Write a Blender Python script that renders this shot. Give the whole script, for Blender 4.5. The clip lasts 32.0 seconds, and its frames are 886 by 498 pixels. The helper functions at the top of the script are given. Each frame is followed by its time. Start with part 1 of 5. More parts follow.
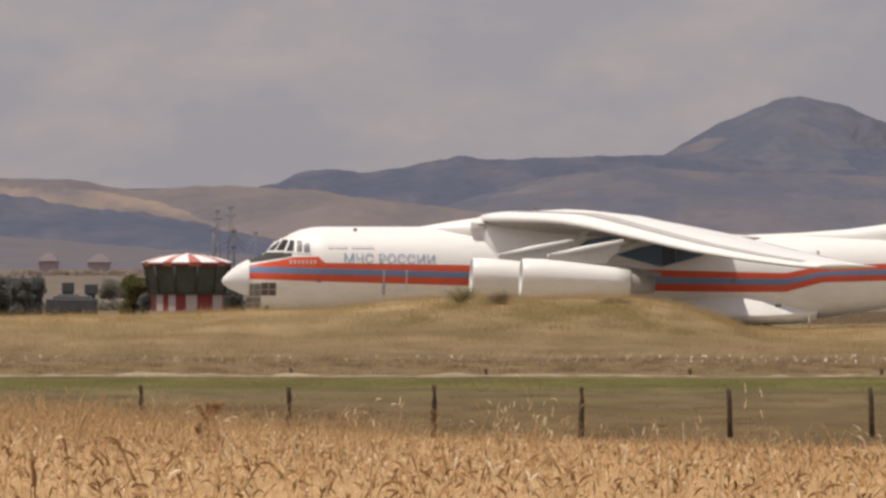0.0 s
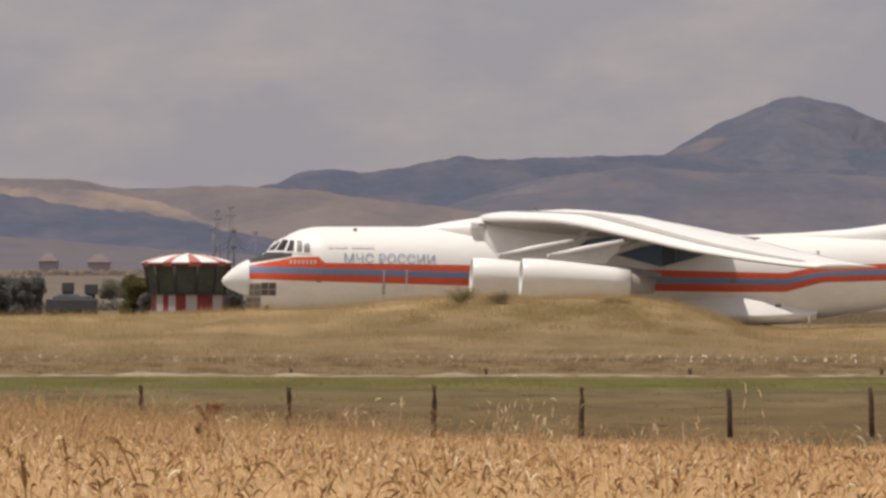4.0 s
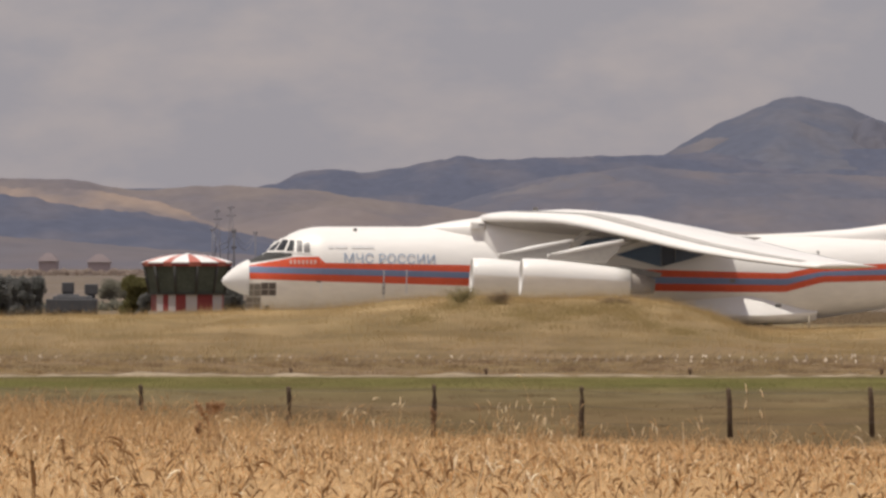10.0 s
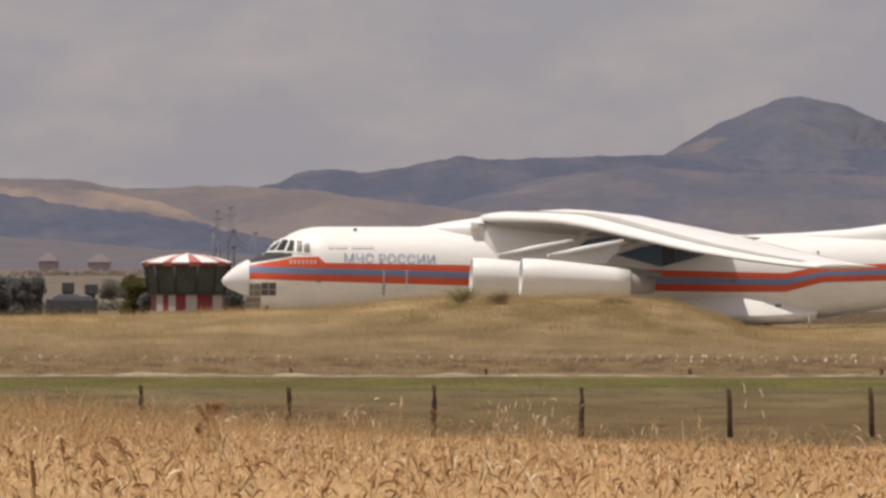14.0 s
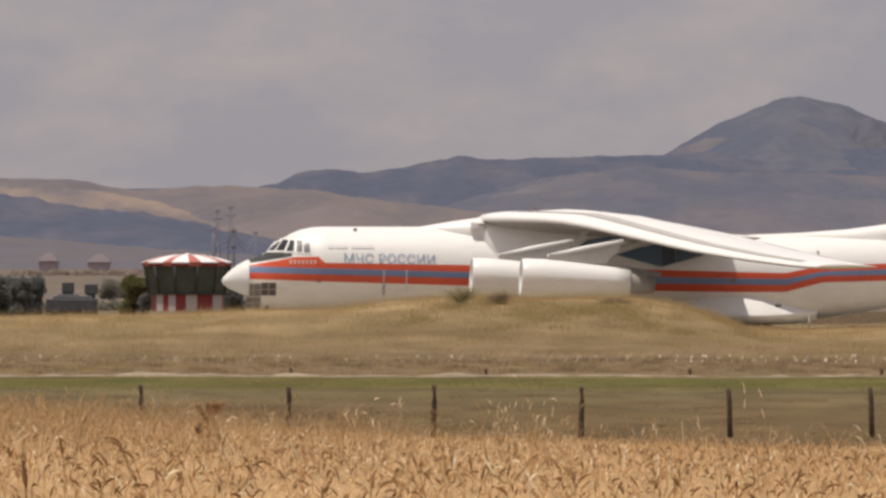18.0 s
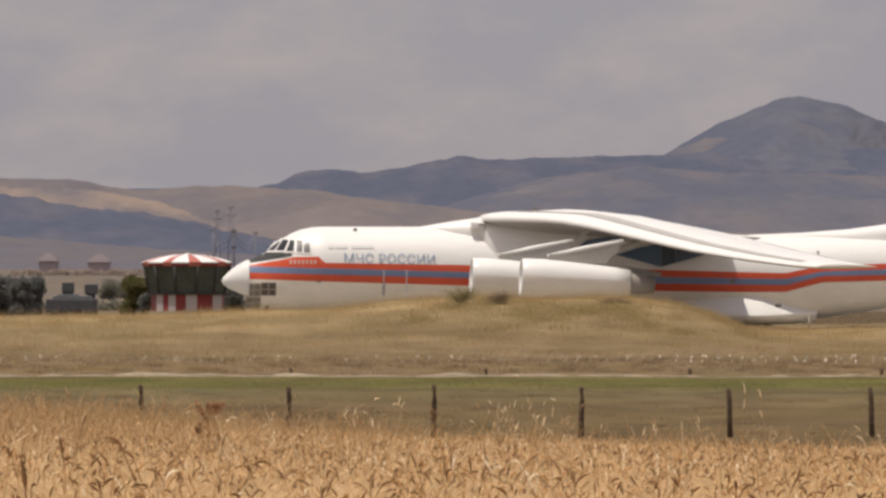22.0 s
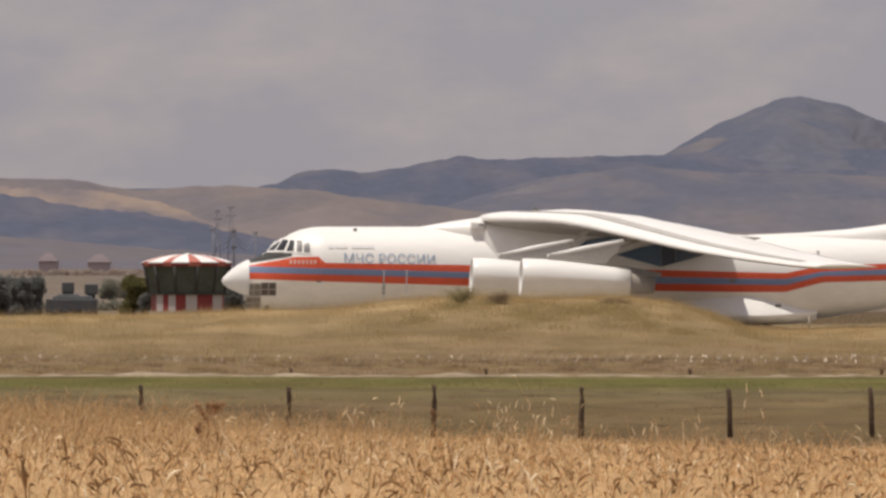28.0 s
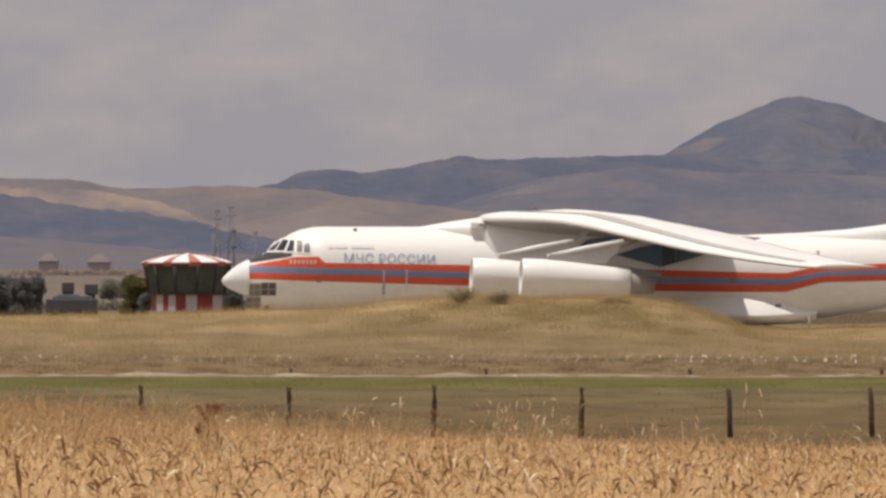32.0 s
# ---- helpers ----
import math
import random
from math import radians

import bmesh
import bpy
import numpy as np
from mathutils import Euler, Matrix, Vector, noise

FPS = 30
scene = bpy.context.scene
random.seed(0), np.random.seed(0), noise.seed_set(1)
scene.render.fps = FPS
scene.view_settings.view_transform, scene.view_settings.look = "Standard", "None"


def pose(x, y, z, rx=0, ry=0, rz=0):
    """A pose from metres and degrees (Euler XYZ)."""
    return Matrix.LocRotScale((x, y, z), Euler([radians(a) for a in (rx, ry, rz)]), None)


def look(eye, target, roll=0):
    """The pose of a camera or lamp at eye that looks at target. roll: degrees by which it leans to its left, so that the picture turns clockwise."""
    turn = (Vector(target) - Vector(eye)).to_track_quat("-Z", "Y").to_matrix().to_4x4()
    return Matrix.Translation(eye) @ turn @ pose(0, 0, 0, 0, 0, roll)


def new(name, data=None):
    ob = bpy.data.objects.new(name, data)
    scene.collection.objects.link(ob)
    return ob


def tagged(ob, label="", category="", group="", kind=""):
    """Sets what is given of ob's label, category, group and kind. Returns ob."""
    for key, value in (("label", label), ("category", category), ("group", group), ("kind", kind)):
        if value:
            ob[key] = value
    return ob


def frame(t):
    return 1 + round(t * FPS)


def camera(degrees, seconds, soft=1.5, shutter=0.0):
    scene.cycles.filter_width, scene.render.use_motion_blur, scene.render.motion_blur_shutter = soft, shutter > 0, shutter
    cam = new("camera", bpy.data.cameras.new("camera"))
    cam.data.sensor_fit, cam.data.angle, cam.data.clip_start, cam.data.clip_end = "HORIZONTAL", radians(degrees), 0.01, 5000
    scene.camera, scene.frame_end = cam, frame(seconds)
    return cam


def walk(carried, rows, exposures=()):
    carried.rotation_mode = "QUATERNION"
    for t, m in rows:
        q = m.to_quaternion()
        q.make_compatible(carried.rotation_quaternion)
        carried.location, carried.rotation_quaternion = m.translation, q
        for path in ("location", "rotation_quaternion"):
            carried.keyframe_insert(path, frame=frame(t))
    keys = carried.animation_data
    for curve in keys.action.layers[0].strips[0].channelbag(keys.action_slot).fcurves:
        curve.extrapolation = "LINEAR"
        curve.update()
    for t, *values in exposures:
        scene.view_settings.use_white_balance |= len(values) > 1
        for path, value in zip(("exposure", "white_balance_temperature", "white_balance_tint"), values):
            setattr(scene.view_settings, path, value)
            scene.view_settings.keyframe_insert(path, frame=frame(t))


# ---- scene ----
# The camera stands still on its tripod behind the wheat, 500 m from the aircraft.
ZC = 2.74
FOCAL = 15500.0
cam = camera(math.degrees(2 * math.atan(784 / FOCAL)), 32.0, soft=2.8)
EYE = look((0, 0, ZC), (0, 1000, ZC + 3.806))
STOPS = 0.0
walk(cam, [(0.0, EYE), (32.0, EYE)], exposures=[(0.0, STOPS), (32.0, STOPS)])

# ---- light ----
SUN = Vector((-0.24, -0.11, 0.965)).normalized()
world = bpy.data.worlds.new("sky")
scene.world = world
world.use_nodes = True
wn, wl = world.node_tree.nodes, world.node_tree.links
wn.clear()
w_out = wn.new("ShaderNodeOutputWorld")
w_bg = wn.new("ShaderNodeBackground")
w_sky = wn.new("ShaderNodeTexSky")
w_sky.sky_type, w_sky.sun_disc = "NISHITA", False
w_sky.sun_elevation = math.asin(SUN.z)
w_sky.sun_rotation = math.atan2(SUN.x, SUN.y)
w_sky.altitude, w_sky.dust_density = 1000, 3.0
w_co = wn.new("ShaderNodeTexCoord")
w_map = wn.new("ShaderNodeMapping")
w_map.inputs["Scale"].default_value = (38, 38, 80)
w_map.inputs["Location"].default_value = (5.3, 2.0, 1.7)
w_noise = wn.new("ShaderNodeTexNoise")
w_noise.inputs["Scale"].default_value, w_noise.inputs["Detail"].default_value = 1.0, 5.0
w_noise.inputs["Roughness"].default_value = 0.55
w_ramp = wn.new("ShaderNodeValToRGB")
w_ramp.color_ramp.elements[0].position, w_ramp.color_ramp.elements[0].color = 0.42, (3.36, 3.12, 3.44, 1)
w_ramp.color_ramp.elements[1].position, w_ramp.color_ramp.elements[1].color = 0.70, (4.55, 3.88, 3.78, 1)
w_mix = wn.new("ShaderNodeMix")
w_mix.data_type = "RGBA"
w_mix.inputs["Factor"].default_value = 0.88
wl.new(w_co.outputs["Generated"], w_map.inputs["Vector"])
wl.new(w_map.outputs["Vector"], w_noise.inputs["Vector"])
wl.new(w_noise.outputs["Fac"], w_ramp.inputs["Fac"])
wl.new(w_sky.outputs["Color"], w_mix.inputs["A"])
wl.new(w_ramp.outputs["Color"], w_mix.inputs["B"])
# a clouded sky is brighter towards the zenith
w_sep, w_up, w_scale = wn.new("ShaderNodeSeparateXYZ"), wn.new("ShaderNodeMapRange"), wn.new("ShaderNodeVectorMath")
w_scale.operation = "SCALE"
w_up.inputs["From Min"].default_value, w_up.inputs["From Max"].default_value = 0.04, 1.0
w_up.inputs["To Min"].default_value, w_up.inputs["To Max"].default_value = 1.0, 1.5
wl.new(w_co.outputs["Generated"], w_sep.inputs["Vector"])
wl.new(w_sep.outputs["Z"], w_up.inputs["Value"])
wl.new(w_mix.outputs["Result"], w_scale.inputs["Vector"])
wl.new(w_up.outputs["Result"], w_scale.inputs["Scale"])
wl.new(w_scale.outputs["Vector"], w_bg.inputs["Color"])
w_bg.inputs["Strength"].default_value = 0.1
wl.new(w_bg.outputs["Background"], w_out.inputs["Surface"])

sun = new("sun", bpy.data.lights.new("sun", "SUN"))
sun.data.energy, sun.data.angle, sun.data.color = 3.5, radians(0.6), (1.0, 0.94, 0.84)
sun.matrix_world = look(SUN * 100, (0, 0, 0))


# ---- materials ----
def mat(name, base, rough=0.6, metal=0.0, vary=0.12, scale=3.0, fine=30.0, bump=0.0, island=0.0, obrandom=0.0, second=None, mixat=0.55, stretch=(1, 1, 1), emit=0.0, spec=0.5, translucent=0.0):
    """A surface with its base colour broken up at two scales; second is a colour that comes in as patches."""
    m = bpy.data.materials.new(name)
    m.use_nodes = True
    n, l = m.node_tree.nodes, m.node_tree.links
    b = n["Principled BSDF"]
    b.inputs["Roughness"].default_value, b.inputs["Metallic"].default_value = rough, metal
    b.inputs["Specular IOR Level"].default_value = spec
    co = n.new("ShaderNodeTexCoord")
    mp = n.new("ShaderNodeMapping")
    mp.inputs["Scale"].default_value = stretch
    l.new(co.outputs["Object"], mp.inputs["Vector"])
    big, small = n.new("ShaderNodeTexNoise"), n.new("ShaderNodeTexNoise")
    big.inputs["Scale"].default_value, big.inputs["Detail"].default_value = scale, 5.0
    small.inputs["Scale"].default_value, small.inputs["Detail"].default_value = fine, 3.0
    for t in (big, small):
        l.new(mp.outputs["Vector"], t.inputs["Vector"])
    ramp = n.new("ShaderNodeValToRGB")
    ramp.color_ramp.elements[0].position, ramp.color_ramp.elements[1].position = mixat - 0.13, mixat + 0.13
    ramp.color_ramp.elements[0].color = (*base, 1)
    two = second or tuple(c * (1 - vary) for c in base)
    ramp.color_ramp.elements[1].color = (*two, 1)
    l.new(big.outputs["Fac"], ramp.inputs["Fac"])
    hsv = n.new("ShaderNodeHueSaturation")
    l.new(ramp.outputs["Color"], hsv.inputs["Color"])
    rng = n.new("ShaderNodeMapRange")
    rng.inputs["From Min"].default_value, rng.inputs["From Max"].default_value = 0.25, 0.75
    rng.inputs["To Min"].default_value, rng.inputs["To Max"].default_value = 1 - vary, 1 + vary
    l.new(small.outputs["Fac"], rng.inputs["Value"])
    value = rng.outputs["Result"]
    for amount, node, socket in ((island, "ShaderNodeNewGeometry", "Random Per Island"), (obrandom, "ShaderNodeObjectInfo", "Random")):
        if amount:
            g = n.new(node)
            r2, mul = n.new("ShaderNodeMapRange"), n.new("ShaderNodeMath")
            r2.inputs["To Min"].default_value, r2.inputs["To Max"].default_value = 1 - amount, 1 + amount
            mul.operation = "MULTIPLY"
            l.new(g.outputs[socket], r2.inputs["Value"])
            l.new(r2.outputs["Result"], mul.inputs[0])
            l.new(value, mul.inputs[1])
            value = mul.outputs["Value"]
    l.new(value, hsv.inputs["Value"])
    l.new(hsv.outputs["Color"], b.inputs["Base Color"])
    if bump:
        bp = n.new("ShaderNodeBump")
        bp.inputs["Strength"].default_value, bp.inputs["Distance"].default_value = bump, 0.05
        l.new(small.outputs["Fac"], bp.inputs["Height"])
        l.new(bp.outputs["Normal"], b.inputs["Normal"])
    if emit:
        b.inputs["Emission Color"].default_value, b.inputs["Emission Strength"].default_value = (*base, 1), emit
    if translucent:
        tr, mx = n.new("ShaderNodeBsdfTranslucent"), n.new("ShaderNodeMixShader")
        mx.inputs["Fac"].default_value = translucent
        l.new(hsv.outputs["Color"], tr.inputs["Color"])
        l.new(b.outputs["BSDF"], mx.inputs[1])
        l.new(tr.outputs["BSDF"], mx.inputs[2])
        l.new(mx.outputs["Shader"], n["Material Output"].inputs["Surface"])
    return m


M = {}
M["white_paint"] = mat("white_paint", (0.80, 0.775, 0.74), 0.42, vary=0.03, scale=0.5, fine=3, second=(0.76, 0.735, 0.695), stretch=(0.3, 1, 1))
M["grey_paint"] = mat("grey_paint", (0.83, 0.758, 0.655), 0.5, vary=0.06, scale=0.6, fine=4, second=(0.76, 0.695, 0.605), stretch=(0.3, 1, 1))
# grey underside paint, darker to hold the shade under wing and pylons
M["wing_shade_grey"] = mat("wing_shade_grey", (0.40, 0.38, 0.35), 0.45, vary=0.08, scale=0.7, fine=4)
M["orange_paint"] = mat("orange_paint", (0.62, 0.085, 0.030), 0.4, vary=0.06, scale=0.6, fine=4)
M["blue_paint"] = mat("blue_paint", (0.165, 0.215, 0.34), 0.4, vary=0.06, scale=0.6, fine=4)
M["deep_blue"] = mat("deep_blue", (0.085, 0.135, 0.215), 0.4, vary=0.08, scale=0.8, fine=4)
M["mid_blue"] = mat("mid_blue", (0.085, 0.112, 0.160), 0.4, vary=0.08, scale=0.8, fine=4)
M["navy"] = mat("navy", (0.052, 0.068, 0.100), 0.4, vary=0.08, scale=0.8, fine=4)
M["worn_white"] = mat("worn_white", (0.66, 0.42, 0.36), 0.5, vary=0.2, scale=3, fine=12)
M["letter_blue"] = mat("letter_blue", (0.31, 0.38, 0.49), 0.4, vary=0.05)
M["faint_grey"] = mat("faint_grey", (0.69, 0.68, 0.67), 0.45, vary=0.05)
M["seam_grey"] = mat("seam_grey", (0.46, 0.435, 0.40), 0.5, vary=0.1, scale=1.5, fine=8)
M["faded_grey"] = mat("faded_grey", (0.60, 0.60, 0.62), 0.45, vary=0.05)
M["glass"] = mat("dark_glass", (0.015, 0.017, 0.02), 0.28, vary=0.1)
M["chin_dark"] = mat("chin_dark", (0.105, 0.083, 0.068), 0.3, vary=0.1)
M["chin_glass"] = mat("chin_glass", (0.225, 0.19, 0.15), 0.3, vary=0.1)
M["chin_frame"] = mat("chin_frame", (0.42, 0.37, 0.31), 0.5, vary=0.1)
# greyer than the front panes: sunlit reflection put into the colour
M["side_glass_sheen"] = mat("side_glass_sheen", (0.20, 0.19, 0.185), 0.25, vary=0.1)
M["dark_metal"] = mat("dark_metal", (0.20, 0.19, 0.18), 0.5, 0.2, vary=0.15, scale=2, fine=14)
M["nozzle_metal"] = mat("nozzle_metal", (0.36, 0.32, 0.285), 0.55, 0.1, vary=0.15, scale=2, fine=14)
M["steel"] = mat("steel", (0.62, 0.61, 0.59), 0.28, 0.9, vary=0.1, scale=2, fine=14)
M["black_paint"] = mat("black_paint", (0.068, 0.067, 0.064), 0.85, vary=0.1, spec=0.2)
M["rubber"] = mat("rubber", (0.025, 0.025, 0.025), 0.85, vary=0.15)
M["red_glow"] = mat("red_glow", (1.0, 0.07, 0.03), 0.3, vary=0.0, emit=8)
# cab wall paint, darkened for the shade under the overhang
M["red_shaded"] = mat("red_shaded", (0.22, 0.024, 0.024), 0.55, vary=0.1, scale=1.5, fine=9)
M["white_shaded"] = mat("white_shaded", (0.46, 0.42, 0.41), 0.55, vary=0.06, scale=1.5, fine=9)
M["green_glass"] = mat("green_glass", (0.088, 0.100, 0.080), 0.6, vary=0.2, scale=1, fine=6, spec=0.15)
M["post_wood"] = mat("post_wood", (0.105, 0.072, 0.050), 0.95, vary=0.3, scale=5, fine=40, bump=0.5, second=(0.15, 0.105, 0.072), stretch=(1, 1, 0.2), spec=0.08)
# weaker glint of the wire, painted as a matt tan
M["razor_dim_glint"] = mat("razor_dim_glint", (0.40, 0.33, 0.25), 0.7, 0.0, vary=0.1)
M["wire"] = mat("wire", (0.20, 0.17, 0.13), 0.7, 0.3, vary=0.15)
M["stub_wood"] = mat("stub_wood", (0.17, 0.115, 0.078), 0.95, vary=0.2, scale=5, fine=40, spec=0.05)
# glint of the wire, painted as a pale matt tone
M["razor"] = mat("razor", (0.72, 0.60, 0.46), 0.6, 0.0, vary=0.1)
M["wheat"] = mat("wheat", (0.66, 0.45, 0.235), 0.75, vary=0.08, scale=0.35, fine=2.5, second=(0.58, 0.38, 0.19), translucent=0.5, spec=0.08)
M["wheat_ear"] = mat("wheat_ear", (0.66, 0.45, 0.235), 0.75, vary=0.10, scale=0.35, fine=2.5, second=(0.58, 0.38, 0.19), translucent=0.35, spec=0.08)
# stalks and leaves are pale straw; four ears in ten are brown, a few bleached
for name, shades in (("wheat", ((0.0, (0.64, 0.445, 0.235)), (0.15, (0.76, 0.545, 0.300)), (0.92, (0.84, 0.615, 0.350)), (1.0, (0.95, 0.80, 0.58)))),
                     ("wheat_ear", ((0.0, (0.27, 0.155, 0.070)), (0.16, (0.38, 0.23, 0.108)), (0.26, (0.72, 0.50, 0.270)), (0.94, (0.80, 0.57, 0.315)), (1.0, (0.93, 0.78, 0.54))))):
    tree = M[name].node_tree
    isle, tint = tree.nodes.new("ShaderNodeNewGeometry"), tree.nodes.new("ShaderNodeValToRGB")
    while len(tint.color_ramp.elements) < len(shades):
        tint.color_ramp.elements.new(0.5)
    for e, (spot, shade) in zip(tint.color_ramp.elements, shades):
        e.position, e.color = spot, (*shade, 1)
    tree.links.new(isle.outputs["Random Per Island"], tint.inputs["Fac"])
    for node in tree.nodes:
        if node.bl_idname == "ShaderNodeHueSaturation":
            tree.links.new(tint.outputs["Color"], node.inputs["Color"])
M["canopy"] = mat("canopy", (0.43, 0.277, 0.142), 0.95, vary=0.22, scale=7, fine=30, bump=0.5, second=(0.345, 0.222, 0.112), mixat=0.52, stretch=(1, 0.35, 1), spec=0.02)
M["thin_wheat"] = mat("thin_wheat", (0.53, 0.370, 0.20), 0.8, vary=0.15, scale=1.5, fine=12, island=0.25, translucent=0.3, spec=0.08)
# window tone paled almost to the wall's, as haze would
M["house_window"] = mat("house_window", (0.345, 0.285, 0.29), 0.6, vary=0.1)
# the cab's red and white again, lightened as the sunlit roof
M["white_sunlit"] = mat("white_sunlit", (0.80, 0.78, 0.75), 0.5, vary=0.06, scale=1.5, fine=9)
M["red_sunlit"] = mat("red_sunlit", (0.46, 0.135, 0.095), 0.55, vary=0.12, scale=1.5, fine=9)
M["brown_ear"] = mat("brown_ear", (0.27, 0.158, 0.075), 0.8, vary=0.2, scale=9, fine=60, island=0.3, spec=0.1)
# pale straw raised towards white, to paint glints on the heads
M["pale_straw"] = mat("pale_straw", (0.92, 0.80, 0.58), 0.7, vary=0.12, scale=5, fine=40, obrandom=0.15, translucent=0.3, spec=0.3)
M["brush"] = mat("brush", (0.40, 0.305, 0.150), 0.8, vary=0.12, scale=0.4, fine=3, island=0.10, second=(0.33, 0.265, 0.125), translucent=0.6, spec=0.03)
M["brown_scrub"] = mat("brown_scrub", (0.285, 0.215, 0.140), 0.85, vary=0.10, scale=0.3, fine=3, island=0.08, translucent=0.5, spec=0.03)
M["dry_grass"] = mat("dry_grass", (0.54, 0.395, 0.20), 0.8, vary=0.12, scale=0.12, fine=0.6, island=0.12, second=(0.45, 0.34, 0.16), translucent=0.6, spec=0.03)
M["brown_tuft"] = mat("brown_tuft", (0.27, 0.185, 0.115), 0.85, vary=0.12, scale=0.3, fine=3, island=0.12, translucent=0.5, spec=0.03)
M["pale_grass"] = mat("pale_grass", (0.60, 0.455, 0.25), 0.8, vary=0.1, scale=0.12, fine=0.6, island=0.15, translucent=0.55, spec=0.03)
M["green_grass"] = mat("green_grass", (0.225, 0.205, 0.088), 0.75, vary=0.15, scale=0.15, fine=1, island=0.25, second=(0.30, 0.255, 0.11), translucent=0.4, spec=0.03)
M["olive_grass"] = mat("olive_grass", (0.29, 0.212, 0.118), 0.8, vary=0.15, scale=0.15, fine=1, island=0.25, second=(0.33, 0.235, 0.135), translucent=0.4, spec=0.03)
M["weed"] = mat("weed", (0.50, 0.325, 0.190), 0.85, vary=0.15, island=0.2, translucent=0.4, spec=0.05)
M["shrub"] = mat("shrub_leaf", (0.31, 0.265, 0.125), 0.8, vary=0.12, scale=1, fine=5, island=0.25, translucent=0.4)
# leaf colour lifted and greyed to hold some haze
M["leaf_dark"] = mat("leaf_dark", (0.225, 0.225, 0.210), 0.95, vary=0.06, scale=0.6, fine=4, island=0.05, translucent=0.6, spec=0.05)
M["leaf_grey"] = mat("leaf_grey", (0.265, 0.255, 0.200), 0.95, vary=0.12, scale=0.6, fine=4, island=0.1, translucent=0.45, spec=0.05)
# paler still: haze painted into the farthest scrub
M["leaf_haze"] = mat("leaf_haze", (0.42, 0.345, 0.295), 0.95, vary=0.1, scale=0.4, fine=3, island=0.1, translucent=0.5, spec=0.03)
M["leaf_yellow"] = mat("leaf_yellow", (0.175, 0.160, 0.070), 0.9, vary=0.12, scale=0.6, fine=4, island=0.08, translucent=0.55, spec=0.05)
M["bark"] = mat("bark", (0.09, 0.07, 0.05), 0.9, vary=0.2, scale=4, fine=30, bump=0.5)
M["dull_metal"] = mat("dull_metal", (0.086, 0.086, 0.092), 0.8, vary=0.15, scale=1, fine=6)
M["mast"] = mat("mast", (0.10, 0.093, 0.105), 0.7, vary=0.1)
# house colours drawn towards the hills behind, to paint in haze
M["house_wall"] = mat("house_wall", (0.39, 0.325, 0.33), 0.8, vary=0.08, scale=0.4, fine=2)
M["house_roof"] = mat("house_roof", (0.150, 0.118, 0.120), 0.8, vary=0.1, scale=0.4, fine=2)
M["concrete"] = mat("concrete", (0.36, 0.31, 0.235), 0.85, vary=0.12, scale=0.5, fine=4, second=(0.26, 0.215, 0.15), bump=0.2)
M["gutter"] = mat("gutter", (0.33, 0.265, 0.185), 0.9, vary=0.2, scale=0.8, fine=5, second=(0.22, 0.168, 0.105), bump=0.2, spec=0.1)
# paled to blue-grey: haze painted onto far poles, masts and cables
M["mast_haze"] = mat("mast_haze", (0.170, 0.162, 0.180), 0.7, vary=0.1)
M["tarmac"] = mat("tarmac", (0.30, 0.27, 0.225), 0.9, vary=0.15, scale=0.2, fine=3, bump=0.2)


# ---- mesh helpers ----
def mesh_from(name, verts, faces, material, smooth=True):
    me = bpy.data.meshes.new(name)
    me.from_pydata([tuple(v) for v in verts], [], faces)
    me.materials.append(material)
    if smooth:
        me.polygons.foreach_set("use_smooth", [True] * len(me.polygons))
    me.update()
    return me


def mesh_arrays(name, verts, tris, material):
    """A mesh of triangles from two numpy arrays."""
    me = bpy.data.meshes.new(name)
    me.vertices.add(len(verts))
    me.vertices.foreach_set("co", np.asarray(verts, np.float32).ravel())
    me.loops.add(len(tris) * 3)
    me.loops.foreach_set("vertex_index", np.asarray(tris, np.int32).ravel())
    me.polygons.add(len(tris))
    me.polygons.foreach_set("loop_start", np.arange(0, len(tris) * 3, 3, dtype=np.int32))
    me.materials.append(material)
    me.update(calc_edges=True)
    me.validate()
    return me


def part(name, me, parent, label="", place=None):
    """One mesh (or bmesh given as (bm, material)) as a part under its thing."""
    if isinstance(me, tuple):
        bm, material = me
        data = bpy.data.meshes.new(name)
        bm.to_mesh(data)
        bm.free()
        data.materials.append(material)
        me = data
    ob = new(name, me)
    ob.parent = parent
    if place is not None:
        ob.matrix_basis = place
    if label:
        ob["label"] = label
    return ob


def thing(name, m, label, category, group="", kind=""):
    ob = new(name)
    ob.empty_display_size = 0.2
    ob.matrix_basis = m
    return tagged(ob, label, category, group, kind)


def box_bm(x0, x1, y0, y1, z0, z1, bevel=0.0, bm=None):
    bm = bm or bmesh.new()
    vs = bmesh.ops.create_cube(bm, size=1.0)["verts"]
    for v in vs:
        v.co = (x0 + (v.co.x + 0.5) * (x1 - x0), y0 + (v.co.y + 0.5) * (y1 - y0), z0 + (v.co.z + 0.5) * (z1 - z0))
    if bevel:
        es = list({e for v in vs for e in v.link_edges})
        bmesh.ops.bevel(bm, geom=es, offset=bevel, segments=2, affect="EDGES", profile=0.5)
    return bm


def tube_mesh(name, pts, radii, material, sides=8, closed=True):
    """A round bar through pts, its radius radii at each."""
    verts, faces = [], []
    for i, p in enumerate(pts):
        p = Vector(p)
        d = Vector(pts[min(i + 1, len(pts) - 1)]) - Vector(pts[max(i - 1, 0)])
        q = d.to_track_quat("Z", "Y")
        for k in range(sides):
            t = 2 * math.pi * k / sides
            verts.append(p + q @ Vector((math.cos(t) * radii[i], math.sin(t) * radii[i], 0)))
    for i in range(len(pts) - 1):
        for k in range(sides):
            k2 = (k + 1) % sides
